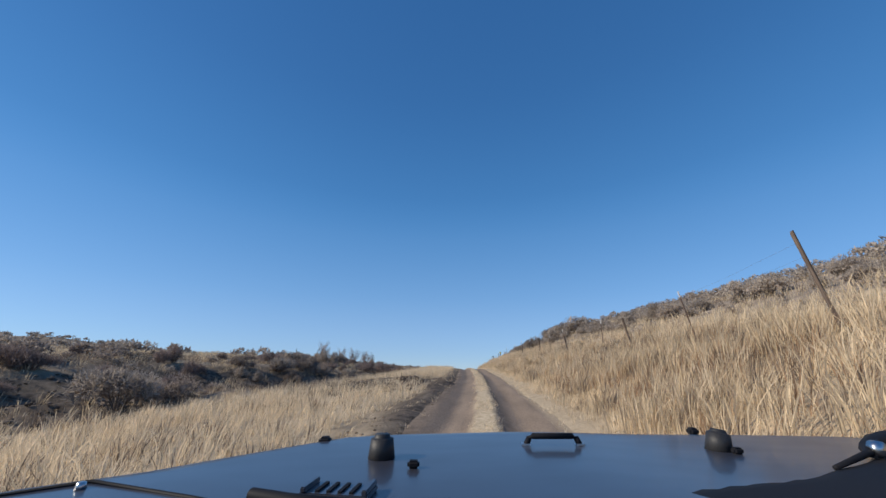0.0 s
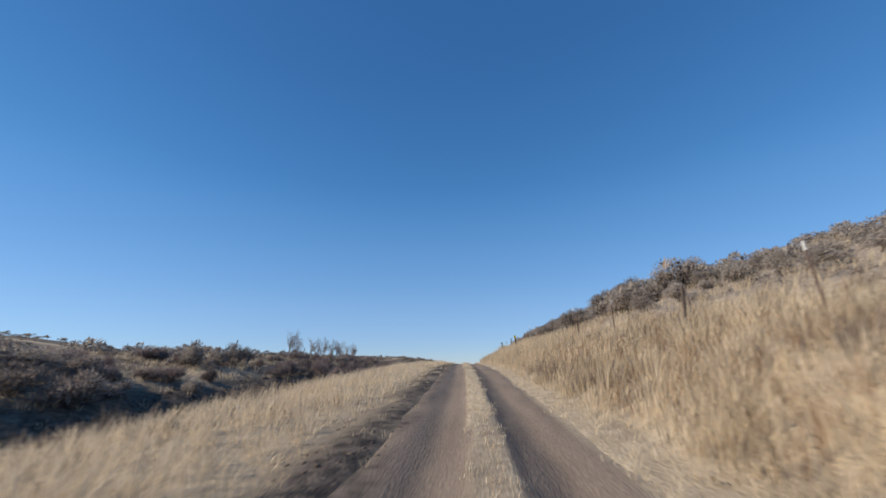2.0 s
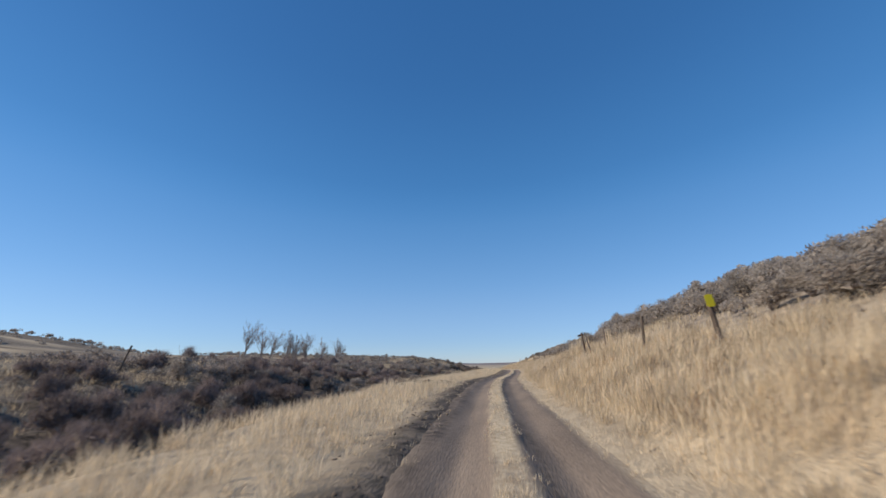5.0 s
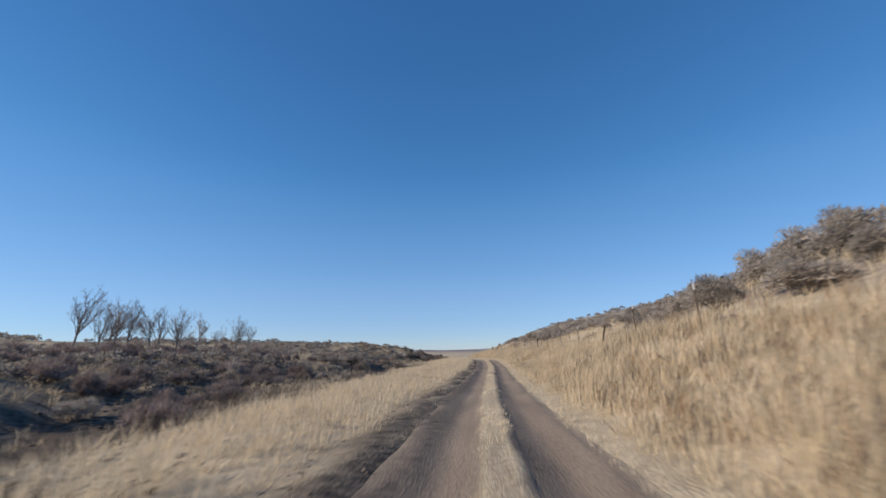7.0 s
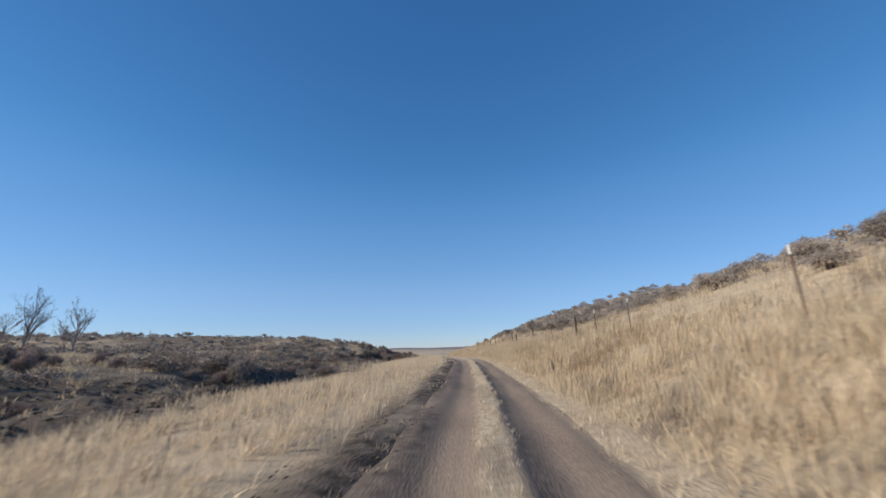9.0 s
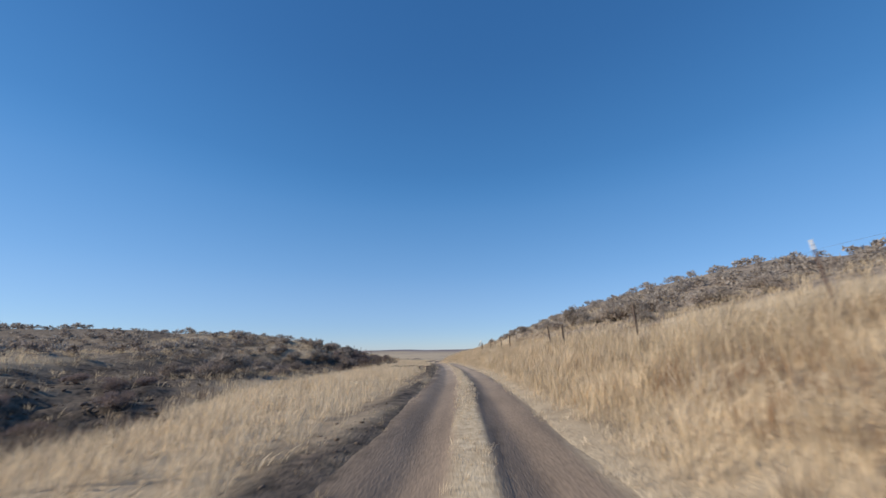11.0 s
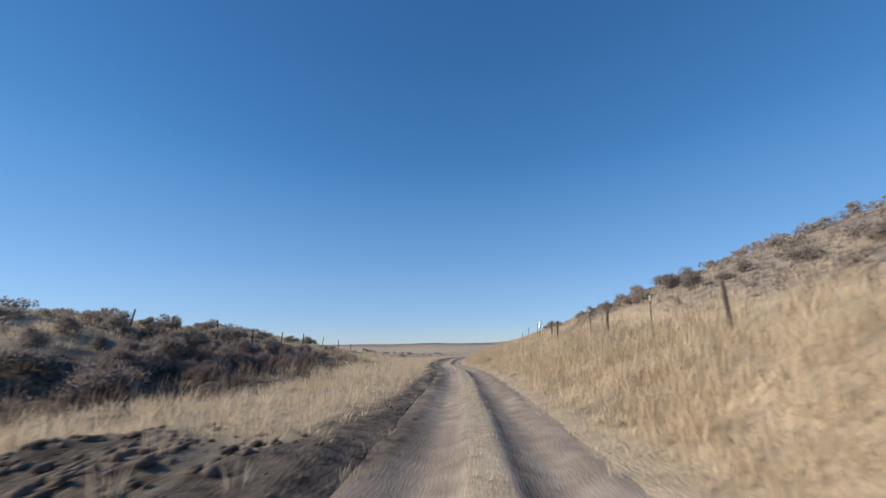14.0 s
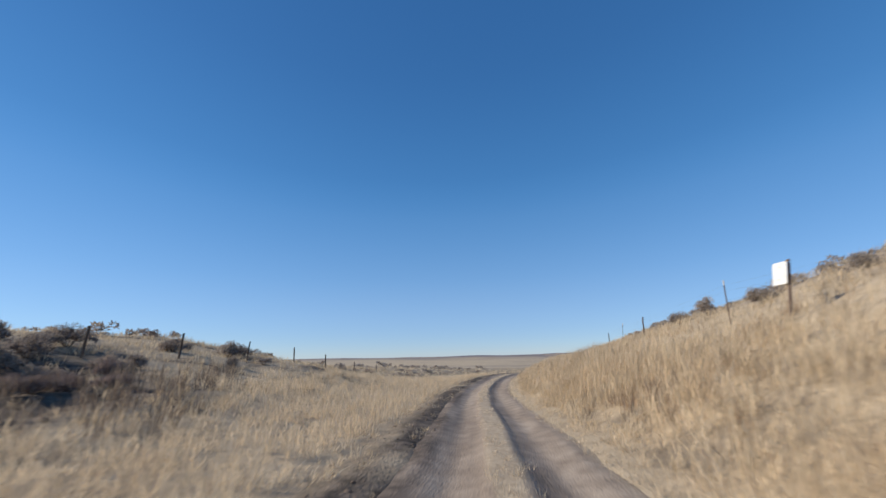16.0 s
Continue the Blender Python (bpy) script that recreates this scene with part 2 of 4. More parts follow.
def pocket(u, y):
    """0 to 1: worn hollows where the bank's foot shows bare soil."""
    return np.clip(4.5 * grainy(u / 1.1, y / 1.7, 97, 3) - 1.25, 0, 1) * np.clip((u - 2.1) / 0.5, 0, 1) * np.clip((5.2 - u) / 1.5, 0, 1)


def height(u, y):
    """The ground's height at a way u to the right of the road's middle."""
    u, y = np.broadcast_arrays(np.asarray(u, float), np.asarray(y, float))
    side = np.where(u > 0, np.interp(u, RIGHT_U, RIGHT_H), np.interp(-u, LEFT_U, LEFT_H))
    a = np.abs(u)
    brow = np.where(u < 0, np.interp(y, (176, 190, 224, 250), (0, 1, 1, 0)), 0.0)
    hill = np.where(u > 0, np.interp(y, HILL_Y, HILL_K), np.interp(y, SIDE_Y, SIDE_K))
    near = np.clip((a - 4) / 6, 0, 1)
    side = np.where(side > 0, side * (1 + (hill - 1) * near), side) * (1 - brow) + brow * np.interp(-u, LEFT_U, BROW_H) + np.interp(y, BASE_Y, BASE_Z) * np.clip((a - 3) / 7, 0, 1)
    rough = np.clip((a - 2.3) / 3, 0, 1)
    lumps = 0.15 * np.clip((u - 2.4) / 1.0, 0, 1) * np.clip((8.5 - u) / 2, 0, 1) * grainy(u / 1.0, y / 1.2, 23, 2)
    bumps = lumps + rough * (0.16 * grainy(u / 1.7, y / 1.7, 21, 3) + 0.35 * np.clip((a - 7) / 8, 0, 1) * grainy(u / 7.0, y / 7.0, 31, 3))
    cut = np.where(u < 0, gully(u, y), 0.0)
    cut = cut * (0.7 + 0.7 * grainy(u / 1.3, y / 1.6, 41, 4))
    far = np.hypot(u, y - 100)
    ridge = np.clip((far - 900) / 900, 0, 1) * np.clip(1.3 - far / 4000, 0, 1) * 26 * np.clip(grainy(u / 900.0, y / 900.0, 51, 3) + 0.25, 0, 1)
    knoll = 19.0 * np.exp(-((u + 300) / 95.0) ** 2 - ((y - 235) / 75.0) ** 2)
    roll = np.clip((far - 250) / 400, 0, 1) * 2.5 * grainy(u / 160.0, y / 160.0, 61, 3)
    return level(y) + side + bumps - 1.15 * cut + churned(u, y) * (0.12 + 0.3 * grainy(u / 0.9, y / 1.1, 47, 3)) + np.where(u < -7.5, 0.16 * grainy(u / 0.75, y / 0.9, 45, 2) * np.clip((-u - 7.5) / 3, 0, 1), 0.0) + ridge + roll + knoll


def sheet(name, us, ys, hfun, mats, **masks):
    """A grid over the land, from the ways u and the lengths y."""
    uu, yy = np.meshgrid(us, ys)
    co = np.stack([centre(yy) + uu, yy, hfun(uu, yy)], -1).reshape(-1, 3)
    nu, ny = len(us), len(ys)
    i = (np.arange(ny - 1)[:, None] * nu + np.arange(nu - 1)[None]).ravel()
    quads = np.stack([i, i + 1, i + nu + 1, i + nu], 1)
    me = bpy.data.meshes.new(name)
    me.vertices.add(len(co))
    me.vertices.foreach_set("co", co.ravel())
    me.loops.add(quads.size)
    me.loops.foreach_set("vertex_index", quads.ravel())
    me.polygons.add(len(quads))
    me.polygons.foreach_set("loop_start", np.arange(0, quads.size, 4))
    me.polygons.foreach_set("use_smooth", np.ones(len(quads), bool))
    for key, mask in masks.items():
        me.attributes.new(key, "FLOAT", "POINT").data.foreach_set("value", np.ravel(mask(uu, yy)).astype(np.float32))
    me.update(calc_edges=True)
    me.validate()
    for m in mats:
        me.materials.append(m)
    return new(name, me)


def steps(*pieces):
    out = []
    for a, b, d in pieces:
        out += list(np.arange(a, b - 1e-6, d))
    return np.array(out + [pieces[-1][1]])


def grown(a, b, first, rate):
    out, d = [a], first
    while out[-1] < b:
        out.append(min(b, out[-1] + d))
        d *= rate
    return np.array(out[1:])


side_u = np.r_[steps((1.6, 9, 0.25), (9, 20, 0.45), (20, 40, 1.0)), grown(40, 3600, 1.5, 1.16)]
ground_u = np.r_[-side_u[::-1], steps((-1.2, 1.2, 0.4)), side_u]
ground_y = np.r_[-grown(0, 1500, 0.6, 1.12)[::-1], steps((0, 262, 0.65)), grown(262, 4100, 0.6, 1.045)]


def ground_height(u, y):
    return height(u, y) - 0.22 * np.clip((1.62 - np.abs(u)) / 0.25, 0, 1)


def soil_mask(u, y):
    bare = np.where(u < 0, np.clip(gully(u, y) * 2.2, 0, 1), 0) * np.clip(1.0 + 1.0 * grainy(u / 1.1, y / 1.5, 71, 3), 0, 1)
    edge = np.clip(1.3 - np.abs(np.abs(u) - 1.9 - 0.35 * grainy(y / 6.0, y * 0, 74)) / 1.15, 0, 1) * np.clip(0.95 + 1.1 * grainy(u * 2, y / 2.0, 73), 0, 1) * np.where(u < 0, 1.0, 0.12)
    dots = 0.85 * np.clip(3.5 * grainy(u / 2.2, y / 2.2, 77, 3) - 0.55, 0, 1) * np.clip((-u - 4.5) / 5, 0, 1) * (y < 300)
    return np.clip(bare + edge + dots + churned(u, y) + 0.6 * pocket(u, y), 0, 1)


def hazed_upland_mask(u, y):
    """The brushy grey uplands far off, with distance haze painted into their colour."""
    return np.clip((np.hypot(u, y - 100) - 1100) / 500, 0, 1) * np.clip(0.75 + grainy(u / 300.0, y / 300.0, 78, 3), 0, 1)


def scrub_mask(u, y):
    """Where brush has thinned the right slope's grass out, and the dark bands of the far plain."""
    patch = np.clip(0.85 + 1.3 * grainy(u / 6.0, y / 9.0, 75, 3), 0, 1)
    right = np.clip((u - right_start(y) + 0.8) / 2, 0, 1) * np.clip(patch + 0.3, 0, 0.95)
    plain_out = np.clip((y - 280) / 120, 0, 1)
    bands = np.clip(4 * grainy(u / 200.0, y / 30.0, 79, 3) - 0.05, 0, 1)
    return np.clip(right * (1 - plain_out) + plain_out * bands * 0.6, 0, 1)


def creekside_mask(u, y):
    """The dark, weedy ground beyond the left verge and on the far knoll."""
    patch = np.clip(0.95 + 1.5 * grainy(u / 5.0, y / 8.0, 75, 3), 0, 1)
    fade = np.interp(y, (0, 200, 207, 300, 340, 420), (1, 1, 0.2, 0.35, 0.5, 0))
    return np.clip((-u - 8.0 + verge(y)) / 3, 0, 1) * patch * np.maximum(fade, np.clip((-u - 120) / 60, 0, 1) * (y < 420))


def right_start(y):
    """How far up the right slope the brush begins."""
    return np.interp(y, (0, 30, 42, 55, 110, 117, 124, 132, 152, 159, 172, 205, 216, 262), (11, 10, 9.2, 8.8, 8.3, 11, 12, 13.5, 13, 9.8, 9, 10.5, 14, 15.5))


tagged(sheet("ground", ground_u, ground_y, ground_height, [EARTH], soil=soil_mask, scrub=scrub_mask, creekside=creekside_mask, hazed_upland=hazed_upland_mask), "dry straw-coloured rangeland with dark eroded creek cuts", "ground", kind="structure")


# the two-track road: ruts either side of a raised strip
def road_height(u, y):
    wob = 0.07 * grainy(y / 5.0, y * 0, 81) + 0.03 * grainy(y / 1.2, y * 0, 82)
    a = np.abs(u + wob)
    rut = -0.09 * np.exp(-(((a - 0.86) / 0.32) ** 2))
    crown = 0.07 * np.clip((0.4 - a) / 0.1, 0, 1)
    berm = 0.03 * np.exp(-(((a - 1.45) / 0.15) ** 2)) * np.clip(0.5 + 1.2 * grainy(u * 3, y / 1.5, 83), 0, 1)
    fray = -0.1 * np.clip((np.abs(u) + 0.25 * grainy(y / 1.4, u * 0, 84) - 1.7) / 0.5, 0, 1)
    return level(y) + rut + crown + berm + fray + 0.012 * grainy(u * 6, y * 2, 85, 3)


def strip_mask(u, y):
    wob = 0.07 * grainy(y / 5.0, y * 0, 81) + 0.03 * grainy(y / 1.2, y * 0, 82)
    a = np.abs(u + wob)
    worn = np.clip(0.85 + 0.8 * grainy(u * 2, y / 3.0, 86, 3), 0, 1) * np.interp(y, (150, 172, 260), (1, 0.6, 0.5))
    a = a + 0.1 * grainy(y / 0.8, u, 88, 3)
    return np.clip(np.clip((0.31 - a) / 0.09, 0, 1) * worn + np.clip((u - 1.48) / 0.2, 0, 1) * 0.9 * worn + 0.15 * np.clip((-u - 1.5) / 0.2, 0, 1) * worn, 0, 1)


def dark_edge_mask(u, y):
    """Dark crumbled soil outside the left rut, and a dark line right of the middle strip."""
    outer = np.clip((-u - 1.15 + 0.3 * grainy(y / 5.0, y * 0, 92)) / 0.3, 0, 1) * np.clip(0.75 + 1.1 * grainy(u * 2, y / 1.6, 93, 3), 0, 1)
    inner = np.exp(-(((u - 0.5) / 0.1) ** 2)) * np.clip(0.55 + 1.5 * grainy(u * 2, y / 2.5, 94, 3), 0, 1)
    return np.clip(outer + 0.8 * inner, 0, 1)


def dusty_mask(u, y):
    """The paler, powdery stretch of the road farther along."""
    return np.interp(y, (146, 168), (0.0, 0.9)) * np.clip(0.85 + 0.8 * grainy(u * 1.5, y / 4.0, 96, 3), 0, 1)


road_y = np.r_[steps((-40, 0, 1.0)), steps((0.4, 262, 0.4)), grown(262, 420, 0.5, 1.05)]
tagged(sheet("road", steps((-1.95, 1.95, 0.1)), road_y, road_height, [TRACK], strip=strip_mask, loose=dark_edge_mask, dusty=dusty_mask), "rutted two-track dirt road with a raised middle", "road", kind="structure")


# ---------------------------------------------------------------- small helpers
def raw(name, co, faces, mats, smooth=False):
    """A mesh from arrays of corners and of triangles or quads."""
    co, faces = np.asarray(co, float), np.asarray(faces, np.int64)
    me = bpy.data.meshes.new(name)
    me.vertices.add(len(co))
    me.vertices.foreach_set("co", co.ravel())
    me.loops.add(faces.size)
    me.loops.foreach_set("vertex_index", faces.ravel())
    me.polygons.add(len(faces))
    me.polygons.foreach_set("loop_start", np.arange(0, faces.size, faces.shape[1]))
    if smooth:
        me.polygons.foreach_set("use_smooth", np.ones(len(faces), bool))
    me.update(calc_edges=True)
    for m in mats:
        me.materials.append(m)
    return me


def part(name, mesh, parent, label=""):
    """One mesh, or one bmesh with its material set, as a part under a thing."""
    ob = new(name, mesh)
    ob.parent = parent
    return tagged(ob, label)


def baked(name, bm, mat, smooth=False):
    me = bpy.data.meshes.new(name)
    bm.to_mesh(me)
    bm.free()
    me.materials.append(mat)
    if smooth:
        me.polygons.foreach_set("use_smooth", np.ones(len(me.polygons), bool))
    return me


def tubes(lines, sides=3):
    """Corners and triangles of tapered tubes; each line is a list of (place, radius)."""
    co, tri = [], []
    for line in lines:
        start = len(co)
        for k, (p, r) in enumerate(line):
            a = Vector(line[max(k - 1, 0)][0])
            b = Vector(line[min(k + 1, len(line) - 1)][0])
            d = (b - a).normalized()
            s = d.orthogonal().normalized()
            t = d.cross(s)
            for j in range(sides):
                w = 2 * math.pi * j / sides
                co.append(Vector(p) + r * (math.cos(w) * s + math.sin(w) * t))
        for k in range(len(line) - 1):
            for j in range(sides):
                a, b = start + k * sides + j, start + k * sides + (j + 1) % sides
                tri += [(a, b, b + sides), (a, b + sides, a + sides)]
        end = start + (len(line) - 1) * sides
        tri += [(end, end + j, end + j + 1) for j in range(1, sides - 1)]
    return [tuple(c) for c in co], tri


def spot(u, y, sink=0.0):
    return (float(centre(y) + u), float(y), float(height(u, y)) - sink)


# ---------------------------------------------------------------- grass
def sward(name, label, u0, u1, y0, y1, per_m2, tall, mat, blade=0.011, tuft=7, spread=0.11, droop=0.35, seed=1, patchy=0.5, keep=None, lie=height, clump=0.45):
    """Tufts of bent blades over a strip of the land, as one mesh."""
    rng = np.random.default_rng(seed)
    count = int(abs(u1 - u0) * (y1 - y0) * per_m2 / tuft)
    u, y = rng.uniform(u0, u1, count), rng.uniform(y0, y1, count)
    ok = rng.random(count) < np.clip(0.6 + patchy * 1.6 * grainy(u / 1.3, y / 1.6, seed + 100, 3), 0.04, 1)
    if keep is not None:
        ok &= rng.random(count) < keep(u, y)
    u, y = u[ok], y[ok]
    size = np.clip(1 + clump * grainy(u / 1.5, y / 1.5, seed + 200, 3) + rng.normal(0, 0.16, len(u)), 0.45, 1.7)
    u, y, size = (np.repeat(v, tuft) for v in (u, y, size))
    n = len(u)
    turn, out = rng.uniform(0, 2 * np.pi, n), rng.random(n) ** 0.5
    u, y = u + np.cos(turn) * out * spread, y + np.sin(turn) * out * spread
    h = rng.uniform(tall[0], tall[1], n) * size
    lean = h * droop * out * rng.uniform(0.4, 1.5, n)
    lx, ly = np.cos(turn) * lean + 0.10 * h, np.sin(turn) * lean - 0.04 * h
    base = np.stack([centre(y) + u, y, lie(u, y) - 0.02], 1)
    face = rng.uniform(0, np.pi, n)
    w = blade * rng.uniform(0.6, 1.4, n)
    side = np.stack([np.cos(face) * w, np.sin(face) * w, 0 * w], 1)
    mid = base + np.stack([lx * 0.32, ly * 0.32, h * 0.55], 1)
    tip = base + np.stack([lx, ly, h * (1 - 0.12 * np.clip(lean / h, 0, 1))], 1)
    co = np.stack([base, mid + side, tip, mid - side], 1).reshape(-1, 3)
    i = np.arange(n)[:, None] * 4
    tri = np.concatenate([i + [0, 1, 3], i + [1, 2, 3]], 1).reshape(-1, 3)
    return tagged(new(name, raw(name, co, tri, [mat])), label, "grass", kind="stuff")


def not_bare(u, y):
    return (1 - np.clip(gully(u, y) * 1.6, 0, 0.8)) * (1 - 0.97 * churned(u, y))


sward("tall_grass", "tall dry straw-coloured grass on the bank beside the road", 2.3, 7.5, -3, 250, 250, (0.3, 0.7), STRAW, 0.0068, 12, 0.16, 0.42, 1, 0.3, lambda u, y: np.clip((u - 1.9) / 0.9, 0.22, 1) * (1 - 0.9 * pocket(u, y)), clump=0.95)
sward("pale_stalks", "tall pale seed stalks standing over the bank's grass", 2.8, 7.5, -3, 250, 40, (0.5, 0.85), STRAW_PALE, 0.0045, 6, 0.1, 0.3, 12, 0.7, lambda u, y: np.clip((u - 2.6) / 1.0, 0.05, 1))
sward("russet_grass", "reddish-brown dead weeds among the straw of the bank", 3.0, 9, -3, 250, 20, (0.25, 0.62), STRAW_RED, 0.0055, 10, 0.13, 0.35, 2, 1.1)
sward("russet_weeds", "dense reddish-brown weeds on the bank by the dead roots", 3.2, 8, 124, 143, 75, (0.3, 0.6), STRAW_RED, 0.0065, 10, 0.14, 0.35, 22, 0.9)
for k, (y0, y1, n) in enumerate(((-3, 44, 75), (84, 104, 45))):
    sward("russet_weeds", "patchy reddish-brown weeds among the bank's straw", 2.7, 8, y0, y1, n * 1.2, (0.25, 0.6), STRAW_RED, 0.007, 10, 0.15, 0.35, 24 + k, 1.0)
    sward("brown_weeds", "dead brown weeds at the foot of the bank", 2.5, 7, y0, y1, n * 1.3, (0.25, 0.6), WEED, 0.007, 10, 0.15, 0.35, 34 + k, 1.2)
sward("bank_weeds", "drifts of dull brown dead weeds through the bank's straw", 2.6, 9.5, -3, 250, 52, (0.25, 0.6), WEED, 0.006, 10, 0.15, 0.4, 53, 1.0, lambda u, y: np.clip(3.2 * grainy(u / 3.0, y / 5.5, 131, 3) + 0.12, 0, 1))
sward("verge_weeds", "scattered dead brown weeds among the verge's pale grass", -11, -3.2, 2, 36, 34, (0.2, 0.45), WEED, 0.008, 10, 0.17, 0.4, 40, 1.3, lambda u, y: 1 - 0.85 * churned(u, y))
sward("verge_weeds", "scattered dead brown weeds among the verge's pale grass", -11, -4, 108, 140, 22, (0.2, 0.4), WEED, 0.008, 10, 0.17, 0.4, 41, 1.4)
sward("verge_grass", "pale dry grass along the road's outer verge", -11, -2.4, -3, 250, 150, (0.26, 0.58), STRAW_PALE, 0.0065, 12, 0.16, 0.5, 3, 0.4, lambda u, y: not_bare(u, y) * np.clip((-u - 2.4) / 1.2, 0.03, 1) * np.clip((u + 9.5 - verge(y)) / 1.5, 0.06, 1))
sward("middle_grass", "short pale grass on the strip between the ruts", -0.38, 0.38, -3, 262, 430, (0.05, 0.14), STRAW_PALE, 0.0035, 10, 0.06, 0.7, 4, 0.6, lambda u, y: np.clip(1.3 - np.abs(u + 0.07 * grainy(y / 5.0, y * 0, 81)) / 0.36, 0, 1) * np.interp(y, (150, 172, 260), (1, 0.45, 0.4)), road_height)
sward("road_edge_grass", "low sparse grass fringe on the road's edge", 1.5, 2.7, -3, 255, 150, (0.05, 0.2), STRAW_PALE, 0.0045, 10, 0.09, 0.7, 5, 0.6)
sward("rut_edge_grass", "low sparse grass on the disturbed soil by the rut", -3.1, -1.5, -3, 255, 28, (0.05, 0.18), STRAW, 0.0045, 10, 0.09, 0.7, 6, 0.9)
sward("thatch", "low matted straw under the verge's taller grass", -8, -2.4, -3, 250, 70, (0.08, 0.22), STRAW_PALE, 0.012, 10, 0.17, 1.1, 14, 0.4, lambda u, y: not_bare(u, y) * np.clip((-u - 2.5) / 0.8, 0, 1))
sward("bank_foot_grass", "knee-high straw at the foot of the bank", 2.15, 4.2, -3, 250, 190, (0.14, 0.38), STRAW_PALE, 0.005, 11, 0.13, 0.6, 16, 0.45, lambda u, y: 1 - 0.92 * pocket(u, y), clump=0.9)
sward("bank_thatch", "low matted straw at the foot of the bank", 2.2, 5.2, -3, 250, 60, (0.08, 0.22), STRAW, 0.011, 10, 0.16, 1.1, 15, 0.4)
sward("hillside_grass", "dry bunch grass on the hillside", 7.5, 19, -5, 262, 46, (0.22, 0.55), STRAW, 0.009, 10, 0.2, 0.5, 7, 0.5)
sward("creek_weeds", "brown dead weeds crowding the creek bottom", -30, -8, -5, 206, 66, (0.12, 0.45), WEED, 0.007, 10, 0.18, 0.4, 10, 1.0, lambda u, y: not_bare(u, y) * np.clip((-u - 9 + verge(y)) / 2, 0, 1))
sward("creek_reeds", "upright dead brown reeds along the creek's near bank", -13.5, -7.5, -3, 214, 34, (0.4, 0.85), WEED, 0.009, 9, 0.12, 0.2, 51, 1.5, lambda u, y: np.clip((-u - 7.5 + verge(y)) / 1.5, 0, 1))
sward("bunch_grass", "loose pale mounds of bunch grass along the bank", 2.7, 7.2, -3, 250, 38, (0.45, 0.8), STRAW_PALE, 0.0055, 45, 0.26, 0.75, 52, 0.9, lambda u, y: 1 - 0.8 * pocket(u, y))
sward("meadow_grass", "dry bunch grass on the low ground by the creek", -40, -8, -5, 262, 34, (0.22, 0.5), STRAW, 0.011, 10, 0.2, 0.55, 8, 0.9, not_bare)
sward("far_grass", "dry grass beyond the crest of the road", -30, 40, 250, 345, 5, (0.3, 0.6), STRAW_PALE, 0.03, 6, 0.2, 0.5, 9, 0.5, lambda u, y: (np.abs(u) > 2.4) * 1.0)


# ---------------------------------------------------------------- brush
bm = bmesh.new()
bmesh.ops.create_icosphere(bm, subdivisions=1, radius=1)
ball = np.array([v.co[:] for v in bm.verts])
ball_tri = np.array([[v.index for v in f.verts] for f in bm.faces])
bm.free()


def brush_arrays(rng, wide, tall, leaves, leaf, upright=0.6, count=16, slim=0.085):
    """A low shrub: fine sprays round the dense, crumpled hearts of several lobes. Gives corners, triangles and how many triangles are heart."""
    lobes = []
    for k in range(count):
        a, f = rng.uniform(0, 2 * np.pi), rng.random() ** 0.5
        r = wide * 0.34 * f
        lobes.append((np.cos(a) * r, np.sin(a) * r, tall * rng.uniform(0.25, 0.8 - 0.38 * f), wide * rng.uniform(0.15, 0.23), tall * rng.uniform(0.17, 0.27)))
    lobes = np.array(lobes)
    pick = lobes[rng.integers(0, len(lobes), leaves)]
    d = rng.normal(0, 1, (leaves, 3))
    d /= np.linalg.norm(d, axis=1)[:, None]
    d[:, 2] = np.where(d[:, 2] < -0.6, -d[:, 2], d[:, 2])
    shell = rng.uniform(0.1, 1.0, leaves)[:, None] ** 0.45
    p = pick[:, :3] + d * shell * np.stack([pick[:, 3], pick[:, 3], pick[:, 4]], 1)
    p[:, 2] = np.maximum(p[:, 2], 0.04 * tall)
    way = d * (1 - upright) + np.array([0, 0, upright]) + rng.normal(0, 0.45, (leaves, 3))
    way /= np.linalg.norm(way, axis=1)[:, None]
    cross = np.cross(way, rng.normal(0, 1, (leaves, 3)))
    cross /= np.linalg.norm(cross, axis=1)[:, None] + 1e-6
    long, broad = leaf * rng.uniform(0.6, 1.5, leaves)[:, None], leaf * slim * rng.uniform(0.6, 1.4, leaves)[:, None]
    co = np.stack([p + cross * broad, p + way * long, p - cross * broad], 1).reshape(-1, 3)
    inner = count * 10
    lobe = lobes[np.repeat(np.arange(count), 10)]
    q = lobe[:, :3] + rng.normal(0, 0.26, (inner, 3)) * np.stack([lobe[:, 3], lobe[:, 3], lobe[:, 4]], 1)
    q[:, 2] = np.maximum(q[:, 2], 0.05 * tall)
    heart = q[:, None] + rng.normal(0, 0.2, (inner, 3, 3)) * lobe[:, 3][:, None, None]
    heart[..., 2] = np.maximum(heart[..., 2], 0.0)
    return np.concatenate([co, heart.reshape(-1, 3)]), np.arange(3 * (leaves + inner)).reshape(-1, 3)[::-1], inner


def crown(arrays, leaf, heart):
    co, tri, inner = arrays
    me = raw("crown", co, tri, [leaf, heart])
    me.polygons.foreach_set("material_index", (np.arange(len(tri)) < inner).astype(np.int32))
    return me


